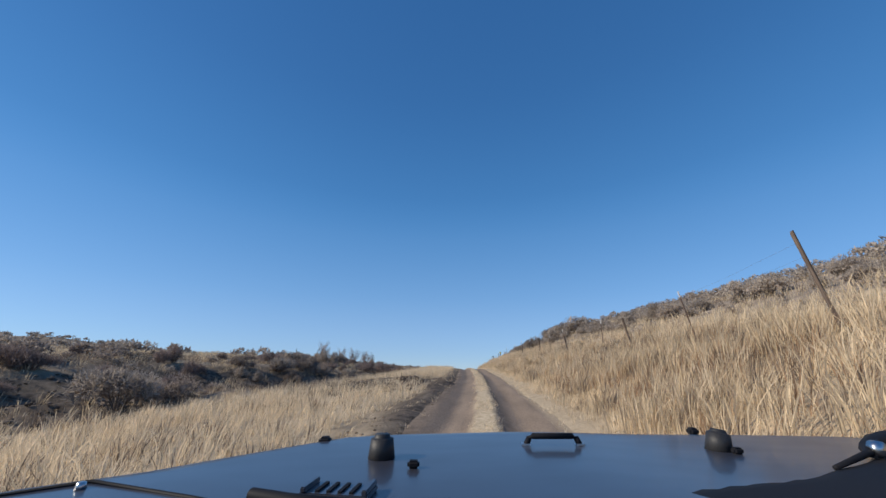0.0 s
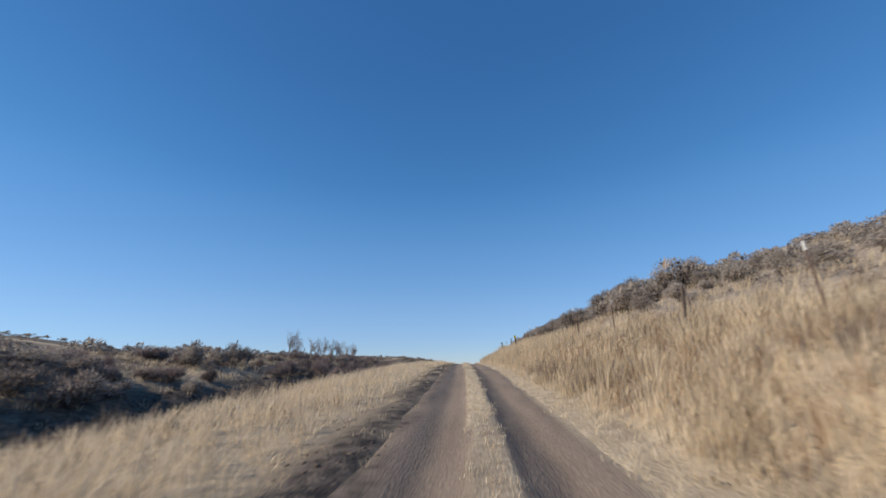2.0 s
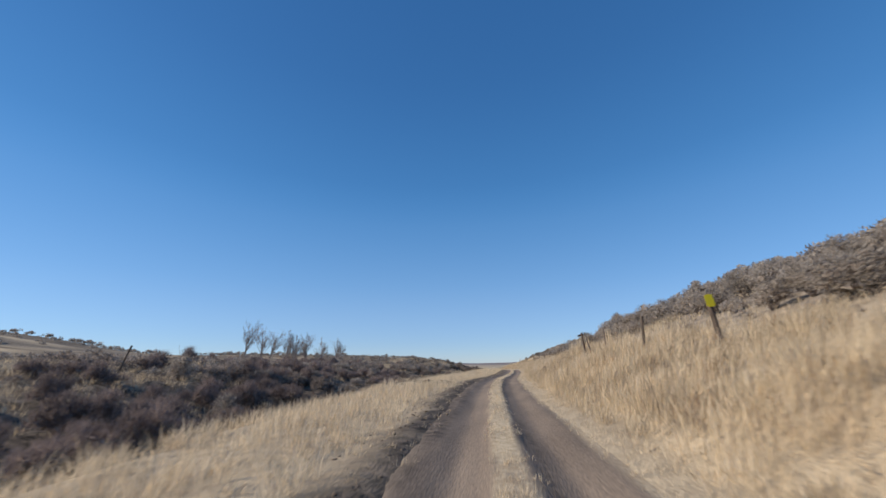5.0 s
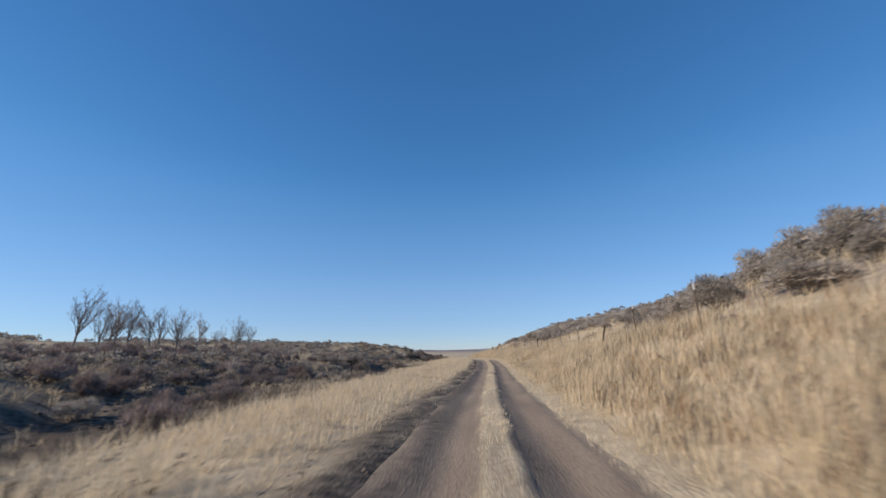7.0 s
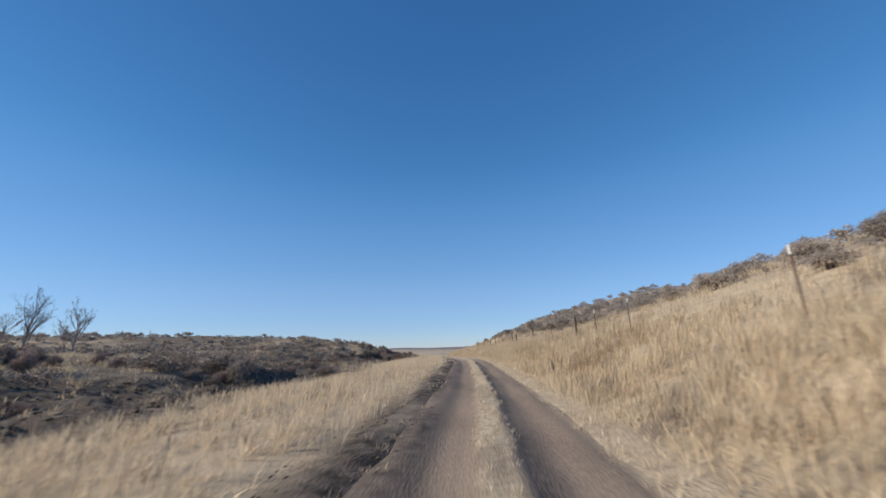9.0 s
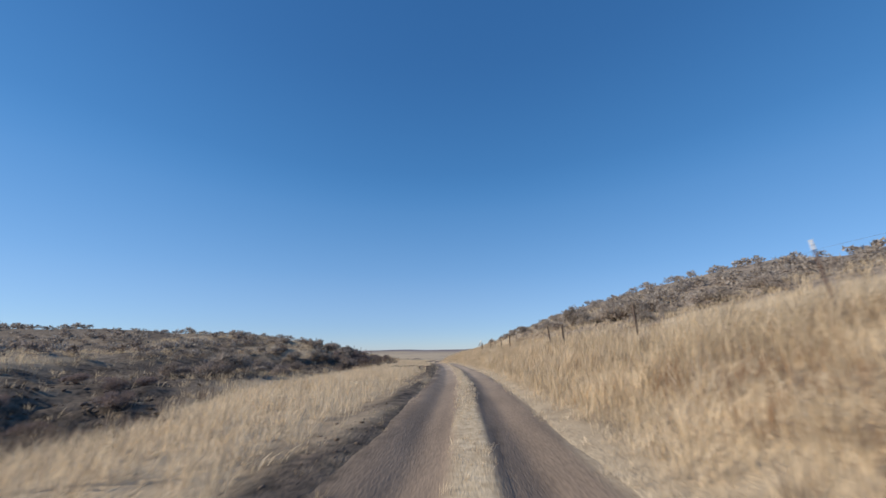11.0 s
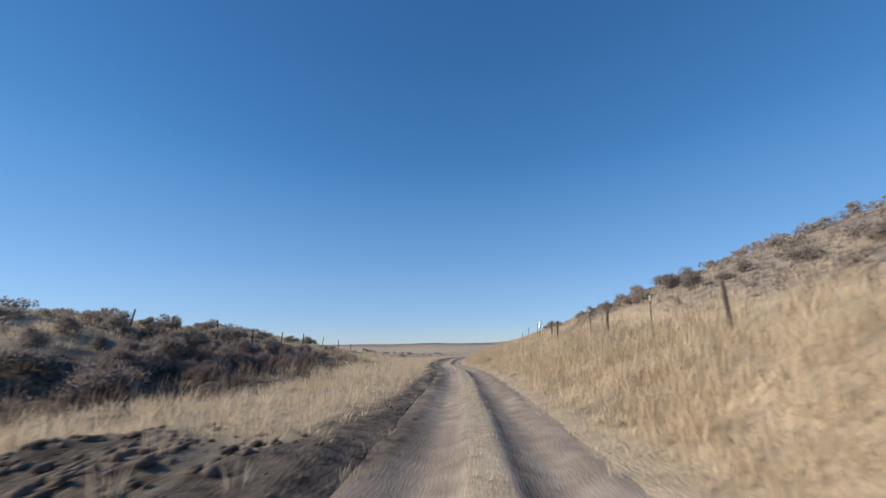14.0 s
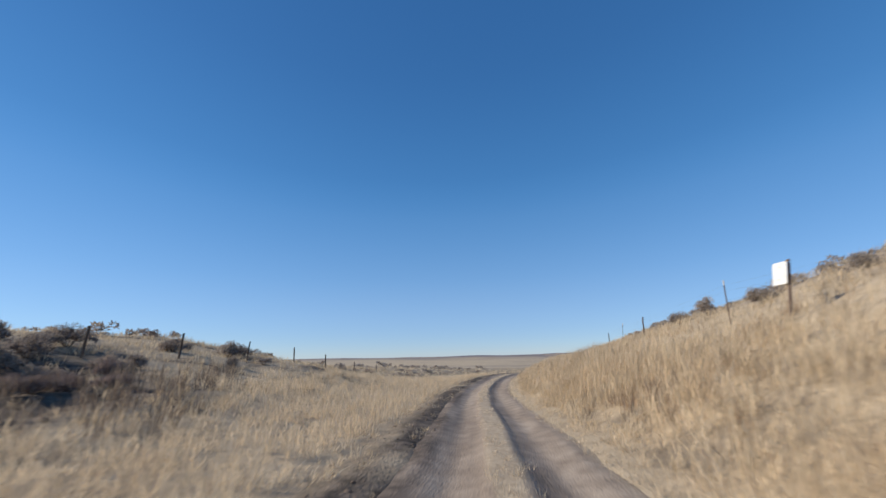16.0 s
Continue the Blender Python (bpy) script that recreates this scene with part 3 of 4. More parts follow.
def stems(rng, wide, tall, count, thick, twist=0.25):
    lines = []
    for k in range(count):
        a, r = rng.uniform(0, 2 * math.pi), wide * 0.42 * rng.uniform(0.3, 1)
        end = Vector((math.cos(a) * r, math.sin(a) * r, tall * rng.uniform(0.55, 0.98)))
        mid = end * 0.5 + Vector(rng.normal(0, twist * 0.3 * wide, 3)) * 0.5
        mid.z = end.z * 0.42
        lines.append([((0, 0, -0.08), thick), (tuple(mid), thick * 0.7), (tuple(end), thick * 0.2)])
    return tubes(lines)


def make_brush(kind):
    """One shrub of each kind: grey sage, tall sage, or twiggy willow."""
    rng = np.random.default_rng(40 + kind)
    root = new(("sagebrush", "sagebrush", "sagebrush", "sagebrush", "willow_shrub", "willow_shrub", "brown_brush", "brown_brush")[kind])
    root.empty_display_size = 0.2
    if kind < 4:
        w, t = ((1.5, 0.95), (1.7, 1.05), (1.3, 1.2), (2.1, 1.15))[kind]
        part("stem", raw("stem", *stems(rng, w, t * 0.8, 10, 0.022), [TWIG]), root)["kind"] = "stuff"
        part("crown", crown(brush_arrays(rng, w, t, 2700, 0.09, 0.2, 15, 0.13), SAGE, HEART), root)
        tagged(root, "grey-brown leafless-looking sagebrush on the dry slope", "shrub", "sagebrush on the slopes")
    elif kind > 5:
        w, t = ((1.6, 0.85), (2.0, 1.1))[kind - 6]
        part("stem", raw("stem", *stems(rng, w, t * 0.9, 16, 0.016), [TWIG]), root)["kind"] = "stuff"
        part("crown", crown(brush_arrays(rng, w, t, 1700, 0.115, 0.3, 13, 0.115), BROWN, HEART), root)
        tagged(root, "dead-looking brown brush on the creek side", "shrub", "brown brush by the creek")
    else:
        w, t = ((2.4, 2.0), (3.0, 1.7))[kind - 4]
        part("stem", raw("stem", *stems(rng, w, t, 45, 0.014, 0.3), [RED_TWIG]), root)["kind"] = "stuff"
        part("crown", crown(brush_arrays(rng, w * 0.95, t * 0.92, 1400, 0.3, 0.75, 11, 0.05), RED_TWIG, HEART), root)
        tagged(root, "bare reddish-brown willow thicket in the creek bottom", "shrub", "thickets in the creek bottom")
    return root


RED_TWIG = material("red_twig", (0.37, 0.29, 0.26), (0.18, 0.138, 0.124), 2.0, 0.9, 0.0, 12.0, island=0.3, per_object=0.25)
thin(RED_TWIG, 0.4)
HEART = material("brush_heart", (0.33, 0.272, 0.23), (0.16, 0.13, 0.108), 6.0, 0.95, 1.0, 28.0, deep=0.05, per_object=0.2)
patterns = [make_brush(k) for k in range(8)]
for k, ob in enumerate(patterns):
    ob.matrix_basis = pose(*spot((16, 18, 20, 23, -16, -15, -18, -20)[k], 70 + 3.1 * k, 0.05))


rng = np.random.default_rng(11)
spots = []
for gy in np.arange(2, 330, 1.75):
    for gu in np.r_[np.arange(-75, -10, 1.9), np.arange(9, 42, 1.75)]:
        u, y = gu + rng.uniform(-0.9, 0.9), gy + rng.uniform(-0.9, 0.9)
        clump = float(grainy(u / 5.0, y / 6.0, 301, 2))
        if u > 0:
            edge = float(right_start(y))
            want = np.clip((u - edge) / 2.5, 0, 1) * (0.8 + 0.75 * clump + 0.35 * np.exp(-(((y - 78) / 30) ** 2))) * float(np.interp(y, (160, 168, 175, 186, 200), (1, 1.1, 0.6, 0.6, 1)))
            big = 0.95 + 1.05 * np.exp(-(((y - 57) / 7) ** 2)) * np.exp(-(((u - 14) / 5) ** 2)) + 0.3 * np.exp(-(((y - 85) / 22) ** 2)) + 0.5 * np.exp(-(((y - 166) / 4.5) ** 2)) - 0.25 * float(np.interp(y, (185, 200), (0, 1)))
        else:
            want = np.clip((-u - 10.5) / 4, 0, 1) * (0.42 + 2.3 * clump + 0.5 * float(np.interp(y, (163, 175, 200, 206), (0, 1, 1, 0)))) * (1 - float(gully(u, y))) * float(np.clip((-u - 10 + verge(y)) / 3, 0, 1))
            big = (1.15 + 0.5 * clump) * float(np.interp(y, (170, 185, 240), (1, 0.8, 0.8)))
            want *= 1.0 if y < 202 else float(np.interp(-u, (15, 18, 26, 34), (1, 0.5, 0.6, 1.3)))
            want *= float(np.interp(y, (0, 207, 214, 330), (1, 1, 0.6, 0.4)))
        if y > 262:
            want *= 0.7
        if rng.random() < want * 0.8:
            spots.append((u, y, min(big * rng.uniform(0.5, 1.4), 1.45 if 66 < y < 160 or y > 172 else 2.3)))
for gy in np.arange(60, 260, 3.4):
    for gu in np.arange(-122, -76, 3.4):
        if rng.random() < 0.5 + 0.8 * float(grainy(gu / 14.0, gy / 14.0, 303, 2)):
            spots.append((gu + rng.uniform(-1.5, 1.5), gy + rng.uniform(-1.5, 1.5), rng.uniform(1.2, 2.1)))
for k in range(420):
    spots.append((-300 + rng.normal(0, 75), 235 + rng.normal(0, 55), rng.uniform(2.0, 4.0)))
near = sorted((s for s in spots if s[1] < 245 and s[0] > 0), key=lambda s: abs(s[0]) - 0.001 * s[1])[:185] + sorted((s for s in spots if s[1] < 245 and s[0] < 0), key=lambda s: -s[0] - 4 * math.exp(-(((s[1] - 200) / 18) ** 2)))[:140]
chosen = set(near)
for u, y, size in near:
    tall = size > 1.25
    k = int(rng.integers(0, 4))
    if u < 0 and rng.random() < (0.55 if y < 165 else 0.3):
        k = 6 + k % 2
    ob = copy_thing(patterns[k], pose(*spot(u, y, 0.06), rng.uniform(-6, 6), rng.uniform(-6, 6), rng.uniform(0, 360)))
    ob.scale = (size, size, size * rng.uniform(0.9, 1.3))
    if tall and k < 4:
        tagged(ob, "tall grey sagebrush with a broad crown on the slope")
# lone round shrubs on the brow
for u, y, s in ((13.5, 137, 1.0), (12.5, 131, 1.05), (14.5, 143, 0.9), (12.0, 119, 1.1), (11.5, 124, 0.85), (14.0, 127, 1.0), (15.0, 133, 1.1), (11.2, 91.5, 1.3), (10.4, 94, 1.1), (13.5, 222, 1.0), (14.5, 228, 1.2), (12.5, 216, 0.9)):
    ob = copy_thing(patterns[int(y) % 4], pose(*spot(u, y, 0.06), 0, 0, 50 * s * u))
    ob.scale = (s, s, s * 1.15)
    tagged(ob, "lone rounded sagebrush on the brow of the bank")
# thickets: a middle, how far they spread, how many
for u0, y0, su, sy, count, size in ((-9.8, 66, 1.4, 7, 10, 0.85), (-14, 66, 3.5, 9, 26, 1.0), (-22, 82, 6, 12, 26, 0.85), (-21, 106, 6, 12, 34, 0.85), (-26, 128, 6, 10, 14, 0.7), (-13, 193, 2.6, 7, 26, 0.6), (-14, 206, 1.6, 3, 8, 0.5), (-36, 122, 8, 14, 34, 1.05), (-20, 150, 5, 9, 10, 0.55), (-21, 46, 5, 10, 22, 0.75), (-25, 22, 6, 8, 14, 0.75), (-17, 78, 4, 7, 9, 0.65)):
    for k in range(count):
        u, y, s = u0 + rng.normal(0, su * 0.6), y0 + rng.normal(0, sy * 0.6), size * rng.uniform(0.7, 1.2)
        if u < -7.8:
            copy_thing(patterns[4 + int(rng.integers(0, 2))], pose(*spot(u, y, 0.06), 0, 0, rng.uniform(0, 360))).scale = (s, s, s)
# the brush farther off, too much to count
rest = [s for s in spots if s not in chosen and (rng.random() < (0.4 if s[0] > -76 else 0.9) or (abs(s[0]) < 34 and s[1] < 250))]
low = [brush_arrays(np.random.default_rng(60 + k), 1.7, 1.1, 220, 0.13, 0.35, 4, 0.3) for k in range(4)] + [brush_arrays(np.random.default_rng(70 + k), 1.8, 1.15, 80, 0.19, 0.35, 3, 0.4) for k in range(4)]
all_co, all_tri, all_kind, at = [], [], [], 0
for u, y, size in rest:
    co, tri, inner = low[int(rng.integers(0, 4)) + (4 if abs(u) > 30 or y > 235 else 0)]
    w = rng.uniform(0, 2 * np.pi)
    c, s = math.cos(w) * size, math.sin(w) * size
    px, py, pz = spot(u, y, 0.06)
    all_co.append(np.stack([co[:, 0] * c - co[:, 1] * s + px, co[:, 0] * s + co[:, 1] * c + py, co[:, 2] * size + pz], 1))
    all_tri.append(tri + at)
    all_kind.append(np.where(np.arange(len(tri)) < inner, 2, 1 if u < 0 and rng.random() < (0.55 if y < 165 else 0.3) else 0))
    at += len(co)
# low seedlings between the larger shrubs of the right slope
tiny = [brush_arrays(np.random.default_rng(80 + k), 1.5, 0.95, 60, 0.2, 0.75, 2, 0.12) for k in range(4)]
for gy in np.arange(0, 255, 1.25):
    for gu in np.arange(7.5, 27, 1.25):
        u, y = gu + rng.uniform(-0.6, 0.6), gy + rng.uniform(-0.6, 0.6)
        if rng.random() < 0.95 * np.clip((u - right_start(y) + 1.5) / 2.5, 0, 1) * np.clip(0.85 + 1.1 * float(grainy(u / 4.0, y / 4.0, 305, 2)), 0, 1):
            co, tri, inner = tiny[int(rng.integers(0, 4))]
            size, w = rng.uniform(0.35, 0.8), rng.uniform(0, 2 * np.pi)
            c, q = math.cos(w) * size, math.sin(w) * size
            px, py, pz = spot(u, y, 0.05)
            all_co.append(np.stack([co[:, 0] * c - co[:, 1] * q + px, co[:, 0] * q + co[:, 1] * c + py, co[:, 2] * size + pz], 1))
            all_tri.append(tri + at)
            all_kind.append(np.where(np.arange(len(tri)) < inner, 2, 1 if rng.random() < 0.35 else 0))
            at += len(co)
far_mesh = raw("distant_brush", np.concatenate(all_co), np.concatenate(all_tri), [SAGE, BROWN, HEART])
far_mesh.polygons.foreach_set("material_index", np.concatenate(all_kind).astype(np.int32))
tagged(new("distant_brush", far_mesh), "grey sagebrush scattered over the far slopes", "shrub", kind="stuff")


# ---------------------------------------------------------------- bare trees by the creek
def make_tree(seed, tall):
    rnd = random.Random(seed)
    trunk_lines, twig_lines = [], []

    def grow(p, d, length, r, depth):
        pts, q = [(tuple(p), r)], Vector(p)
        parts = 3 if depth < 3 else 4 - depth + 1
        for k in range(parts):
            d = (d + Vector((rnd.gauss(0, 0.1), rnd.gauss(0, 0.1), 0.09 + 0.02 * depth))).normalized()
            q = q + d * length / parts
            pts.append((tuple(q), r * (1 - 0.6 * (k + 1) / parts)))
        (trunk_lines if depth < 2 else twig_lines).append(pts)
        if depth == 4:
            return
        for k in range((13, 6, 5, 4)[depth]):
            f = rnd.uniform(0.35, 1.0) if depth else rnd.uniform(0.25, 1.0)
            j = min(int(f * parts), parts - 1)
            a, b = Vector(pts[j][0]), Vector(pts[j + 1][0])
            start = a.lerp(b, f * parts - j)
            turn, tilt = rnd.uniform(0, 2 * math.pi), rnd.uniform(0.3, 0.75)
            s = d.orthogonal().normalized()
            side = math.cos(turn) * s + math.sin(turn) * d.cross(s)
            grow(start, (d * math.cos(tilt) + side * math.sin(tilt)).normalized(), length * rnd.uniform(0.34, 0.54), max(r * 0.4, 0.006), depth + 1)

    grow(Vector((0, 0, -0.15)), Vector((rnd.gauss(0, 0.04), rnd.gauss(0, 0.04), 1)).normalized(), tall * 0.8, 0.018 * tall, 0)
    root = new("bare_tree")
    part("trunk", raw("trunk", *tubes(trunk_lines, 5), [BARK], True), root)
    part("crown", raw("crown", *tubes(twig_lines, 3), [BARK]), root, "leafless crown of fine grey twigs")
    return tagged(root, "leafless grey tree with fine twigs by the creek", "tree", "bare trees by the creek")


woods = [make_tree(3, 6.0), make_tree(8, 5.2), make_tree(14, 6.6)]
for k, (x, y, s) in enumerate(((-44, 128, 1.0), (-40, 134, 0.95), (-46, 138, 1.05))):
    woods[k].scale = (s, s, s)
    woods[k].matrix_basis = pose(*spot(x - centre(y), y, 0.1), 0, 0, 40 * k)
for k, (x, y, s) in enumerate(((-41.5, 145, 1.0), (-43, 151, 1.05), (-50, 131, 1.0), (-52, 141, 1.1), (-47, 147, 0.85), (-38, 125, 0.8), (-55, 150, 0.9), (-49, 156, 0.7), (-58.2, 140, 1.3), (-36, 117, 0.75), (-44, 162, 0.55), (-58.3, 134, 1.35))):
    copy_thing(woods[k % 3], pose(*spot(x - centre(y), y, 0.1), 0, 0, 77 * k)).scale = (s, s, s)


# ---------------------------------------------------------------- fences
def wooden_post(seed, r=0.065, tall=1.95):
    rnd = random.Random(seed)
    bm = bmesh.new()
    bmesh.ops.create_cone(bm, cap_ends=True, segments=9, radius1=r * 1.08, radius2=r * 0.86, depth=tall, matrix=Matrix.Translation((0, 0, tall / 2 - 0.5)))
    bmesh.ops.subdivide_edges(bm, edges=[e for e in bm.edges if abs(e.verts[0].co.z - e.verts[1].co.z) > 1], cuts=4)
    for v in bm.verts:
        v.co.x += rnd.gauss(0, 0.006)
        v.co.y += rnd.gauss(0, 0.006)
        if v.co.z > tall - 0.51:
            v.co.z += 0.5 * v.co.x + rnd.gauss(0, 0.015)
    return baked("post", bm, WOOD)


def steel_stem():
    """A T-section stake with studs along its face."""
    bm = bmesh.new()
    for sx, sy, ox, oy in ((0.036, 0.006, 0, 0), (0.006, 0.032, 0, 0.019)):
        bmesh.ops.create_cube(bm, size=1, matrix=Matrix.Translation((ox, oy, 0.62)) @ Matrix.Diagonal((sx, sy, 2.05, 1)))
    for k in range(14):
        bmesh.ops.create_cube(bm, size=1, matrix=Matrix.Translation((0, -0.006, 0.25 + 0.1 * k)) @ Matrix.Diagonal((0.014, 0.008, 0.02, 1)))
    return baked("stem", bm, STEEL)


def steel_tip():
    bm = bmesh.new()
    for sx, sy, oy in ((0.042, 0.011, 0), (0.011, 0.036, 0.019)):
        bmesh.ops.create_cube(bm, size=1, matrix=Matrix.Translation((0, oy, 1.565)) @ Matrix.Diagonal((sx, sy, 0.19, 1)))
    return baked("painted_tip", bm, WHITE)


FENCE_U = 6.3
posts_mesh = [wooden_post(k, 0.046 + 0.008 * (k % 3)) for k in range(4)]
stem_mesh, tip_mesh = steel_stem(), steel_tip()
lean_rnd = random.Random(5)
tops = []
# along the road: length, then w for a wooden post and t for a steel stake
for y, kind in ((7.1, "w"), (11.6, "t"), (16.4, "w"), (19.6, "t"), (26.3, "w"), (27.4, "t"), (32.6, "t"), (36.8, "w"), (42.0, "t"), (46.9, "w"), (47.9, "t"), (52.6, "t"), (59.7, "t"), (64.9, "t"), (77.0, "w"), (82.5, "t"), (86.5, "w"), (97.6, "t"), (103.0, "t"), (108.0, "w"), (113.5, "t"), (119.3, "t"), (127.5, "t"), (131.5, "t"), (135.4, "w"), (142.0, "t"), (149.2, "w"), (157.8, "w"), (161.3, "w"), (172.9, "t"), (175.8, "w"), (182.9, "w"), (186.4, "t"), (190.2, "w"), (192.6, "t"), (197.7, "w"), (201.8, "w"), (213.0, "t"), (226.0, "w"), (234, "t"), (242, "w")):
    big = kind == "w"
    u = FENCE_U + lean_rnd.uniform(-0.15, 0.15)
    if y > 200:
        u = 3.8 + 0.04 * (y - 197) - float(centre(y))
    tilt = {7.1: -5, 213.0: 5, 226.0: 4, 108.0: 16, 16.4: -9, 26.3: -8, 27.4: -8, 11.6: -9, 59.7: -8, 161.3: -9}.get(y, lean_rnd.gauss(4 if y > 184 else -1, 2.5))
    m = pose(*spot(u, y), lean_rnd.gauss(0, 2.5), tilt, lean_rnd.uniform(-15, 15))
    if y == 86.5:
        m = pose(*spot(6.05, y), 2, -6, 10) @ Matrix.Diagonal((1.35, 1.35, 1.05, 1))
    if y == 7.1:
        m = m @ Matrix.Diagonal((0.8, 0.8, 1.5, 1))
    if big:
        ob = new("fence_post", posts_mesh[int(y * 10) % 4])
        tagged(ob, "weathered dark wooden fence post in the grass", "fence post", "posts of the roadside fence")
    else:
        ob = new("fence_stake")
        part("stem", stem_mesh, ob)
        part("painted_tip", tip_mesh, ob, "white-painted tip")
        tagged(ob, "rusty steel fence stake with a white-painted tip", "fence stake", "stakes of the roadside fence")
    ob.matrix_basis = m
    tops.append((m, 1.32 if big else 1.5))

# the brace and the loose plank on the corner post
brace = new("fence_brace", raw("fence_brace", *tubes([[((0, 0, -0.1), 0.05), ((0, 0.75, 0.55), 0.047), ((0.03, 1.5, 1.15), 0.042)]], 8), [WOOD], True))
brace.matrix_basis = pose(*spot(6.15, 84.9))
tagged(brace, "weathered wooden brace leaning against the corner post", "fence brace")
bm = bmesh.new()
bmesh.ops.create_cube(bm, size=1, matrix=Matrix.Diagonal((0.42, 0.05, 0.11, 1)))
bmesh.ops.bevel(bm, geom=bm.edges[:], offset=0.008, segments=2, affect="EDGES")
plank = new("loose_plank", baked("loose_plank", bm, WOOD))
plank.matrix_basis = pose(*(Vector(spot(6.05, 86.5)) + Vector((-0.22, -0.08, 1.36))), 0, -14, 15)
tagged(plank, "short weathered plank nailed across the corner post", "plank")

# the fence over the creek
for y in (193.1, 196.2, 200.7, 205.3, 210.1, 214.9, 220.2, 225.7, 230.7, 236.7, 243):
    m = pose(*spot(-22.7 - centre(y), y), lean_rnd.gauss(0, 4), lean_rnd.gauss(4, 5), lean_rnd.uniform(0, 90))
    ob = new("fence_post", posts_mesh[int(y) % 4])
    ob.matrix_basis = m
    tagged(ob, "weathered dark wooden fence post on the brushy slope", "fence post", "posts of the fence across the creek")
for x, y, tilt in ((-28.2, 82.3, 14), (-31, 70, 6), (-33, 66, -4), (-33, 151, 4)):
    ob = new("fence_post", posts_mesh[int(y) % 4])
    ob.matrix_basis = pose(*spot(x - centre(y), y), 3, tilt, 30) @ Matrix.Diagonal((1, 1, 1.35, 1))
    tagged(ob, "lone leaning wooden post among the sagebrush", "fence post")

wires = new("fence_wires")
for k, f in enumerate((0.35, 0.6, 0.82, 0.97)):
    line = []
    for j, (m, t) in enumerate(tops):
        p = m @ Vector((0, -0.06, t * f))
        if j:
            q = Vector(line[-1][0])
            line.append((tuple((p + q) / 2 - Vector((0, 0, 0.03))), 0.0016))
        line.append((tuple(p), 0.0016))
    part("wire", raw("wire", *tubes([line]), [STEEL]), wires)
tagged(wires, "slack rusty barbed wire strung between the fence posts", "fence wire")

# ---------------------------------------------------------------- signs
YELLOW = plain("yellow_paint", (0.72, 0.62, 0.02), 0.5)


def board(name, w, h, mat, z, parent, label):
    bm = bmesh.new()
    bmesh.ops.create_cube(bm, size=1, matrix=Matrix.Translation((0, -0.075, z)) @ Matrix.Diagonal((w, 0.006, h, 1)))
    bmesh.ops.bevel(bm, geom=[e for e in bm.edges if abs(e.verts[0].co.y - e.verts[1].co.y) > 0.004], offset=0.03, segments=3, affect="EDGES")
    return part(name, baked(name, bm, mat), parent, label)


marker = new("marker_post")
part("post", wooden_post(9, 0.075, 2.0), marker)
board("marker_plate", 0.24, 0.36, YELLOW, 1.36, marker, "bright yellow plate")
marker.matrix_basis = pose(*spot(6.4, 71.6), 2, -7, 8)
tagged(marker, "dark wooden fence post with a bright yellow plate", "marker post")

notice = new("roadside_sign")
bm = bmesh.new()
for sx, sy, ox, oy in ((0.05, 0.008, 0, 0), (0.008, 0.04, -0.021, 0.02), (0.008, 0.04, 0.021, 0.02)):
    bmesh.ops.create_cube(bm, size=1, matrix=Matrix.Translation((ox, oy, 0.65)) @ Matrix.Diagonal((sx, sy, 2.3, 1)))
part("post", baked("post", bm, STEEL), notice)
sign_face = board("panel", 0.52, 0.64, WHITE, 1.5, notice, "blank white metal panel")
sign_face.location.x = -0.2
for z in (1.32, 1.68):
    bm = bmesh.new()
    bmesh.ops.create_cone(bm, cap_ends=True, segments=8, radius1=0.014, radius2=0.012, depth=0.012, matrix=Matrix.Translation((0, -0.083, z)) @ Matrix.Rotation(math.pi / 2, 4, "X"))
    part("bolt", baked("bolt", bm, STEEL), sign_face)
bm = bmesh.new()
bmesh.ops.create_cube(bm, size=1, matrix=Matrix.Translation((0.02, -0.02, 1.84)) @ Matrix.Diagonal((0.12, 0.05, 0.07, 1)))
bmesh.ops.bevel(bm, geom=bm.edges[:], offset=0.012, segments=2, affect="EDGES")
part("bracket", baked("bracket", bm, STEEL), notice)
notice.matrix_basis = pose(*spot(4.0 - float(centre(209.1)), 209.1, 0.15), -11, 3, -84)
tagged(notice, "blank white sign panel on a rusty steel post", "sign")


# ---------------------------------------------------------------- odd plants and dead wood on the bank
def arching_clump(seed, n, long):
    rnd = random.Random(seed)
    lines = []
    for k in range(n):
        a, l = rnd.uniform(0, 2 * math.pi), long * rnd.uniform(0.6, 1.2)
        d, up = Vector((math.cos(a), math.sin(a), 0)), rnd.uniform(0.5, 1.0)
        lines.append([((0, 0, -0.05), 0.006), (tuple(d * l * 0.25 + Vector((0, 0, l * 0.65 * up + 0.12))), 0.01), (tuple(d * l * 0.6 + Vector((0, 0, l * 0.8 * up + 0.15))), 0.009), (tuple(d * l * 0.95 + Vector((0, 0, l * 0.5 * up + 0.12))), 0.002)])
    return raw("rye_clump", *tubes(lines), [STRAW_PALE])


for k, (u, y, s) in enumerate(((3.75, 27.5, 1.5), (3.7, 28.4, 1.35), (4.3, 25.3, 1.0), (7.4, 27.3, 0.9), (4.7, 37.0, 0.8), (4.2, 64.0, 0.7), (4.4, 96.0, 0.8))):
    ob = new("rye_clump", arching_clump(k, 70, 0.58 * s))
    ob.matrix_basis = pose(*spot(u, y))
    tagged(ob, "dead bleached clump of arching coarse grass blades", "grass clump", "coarse clumps on the bank")

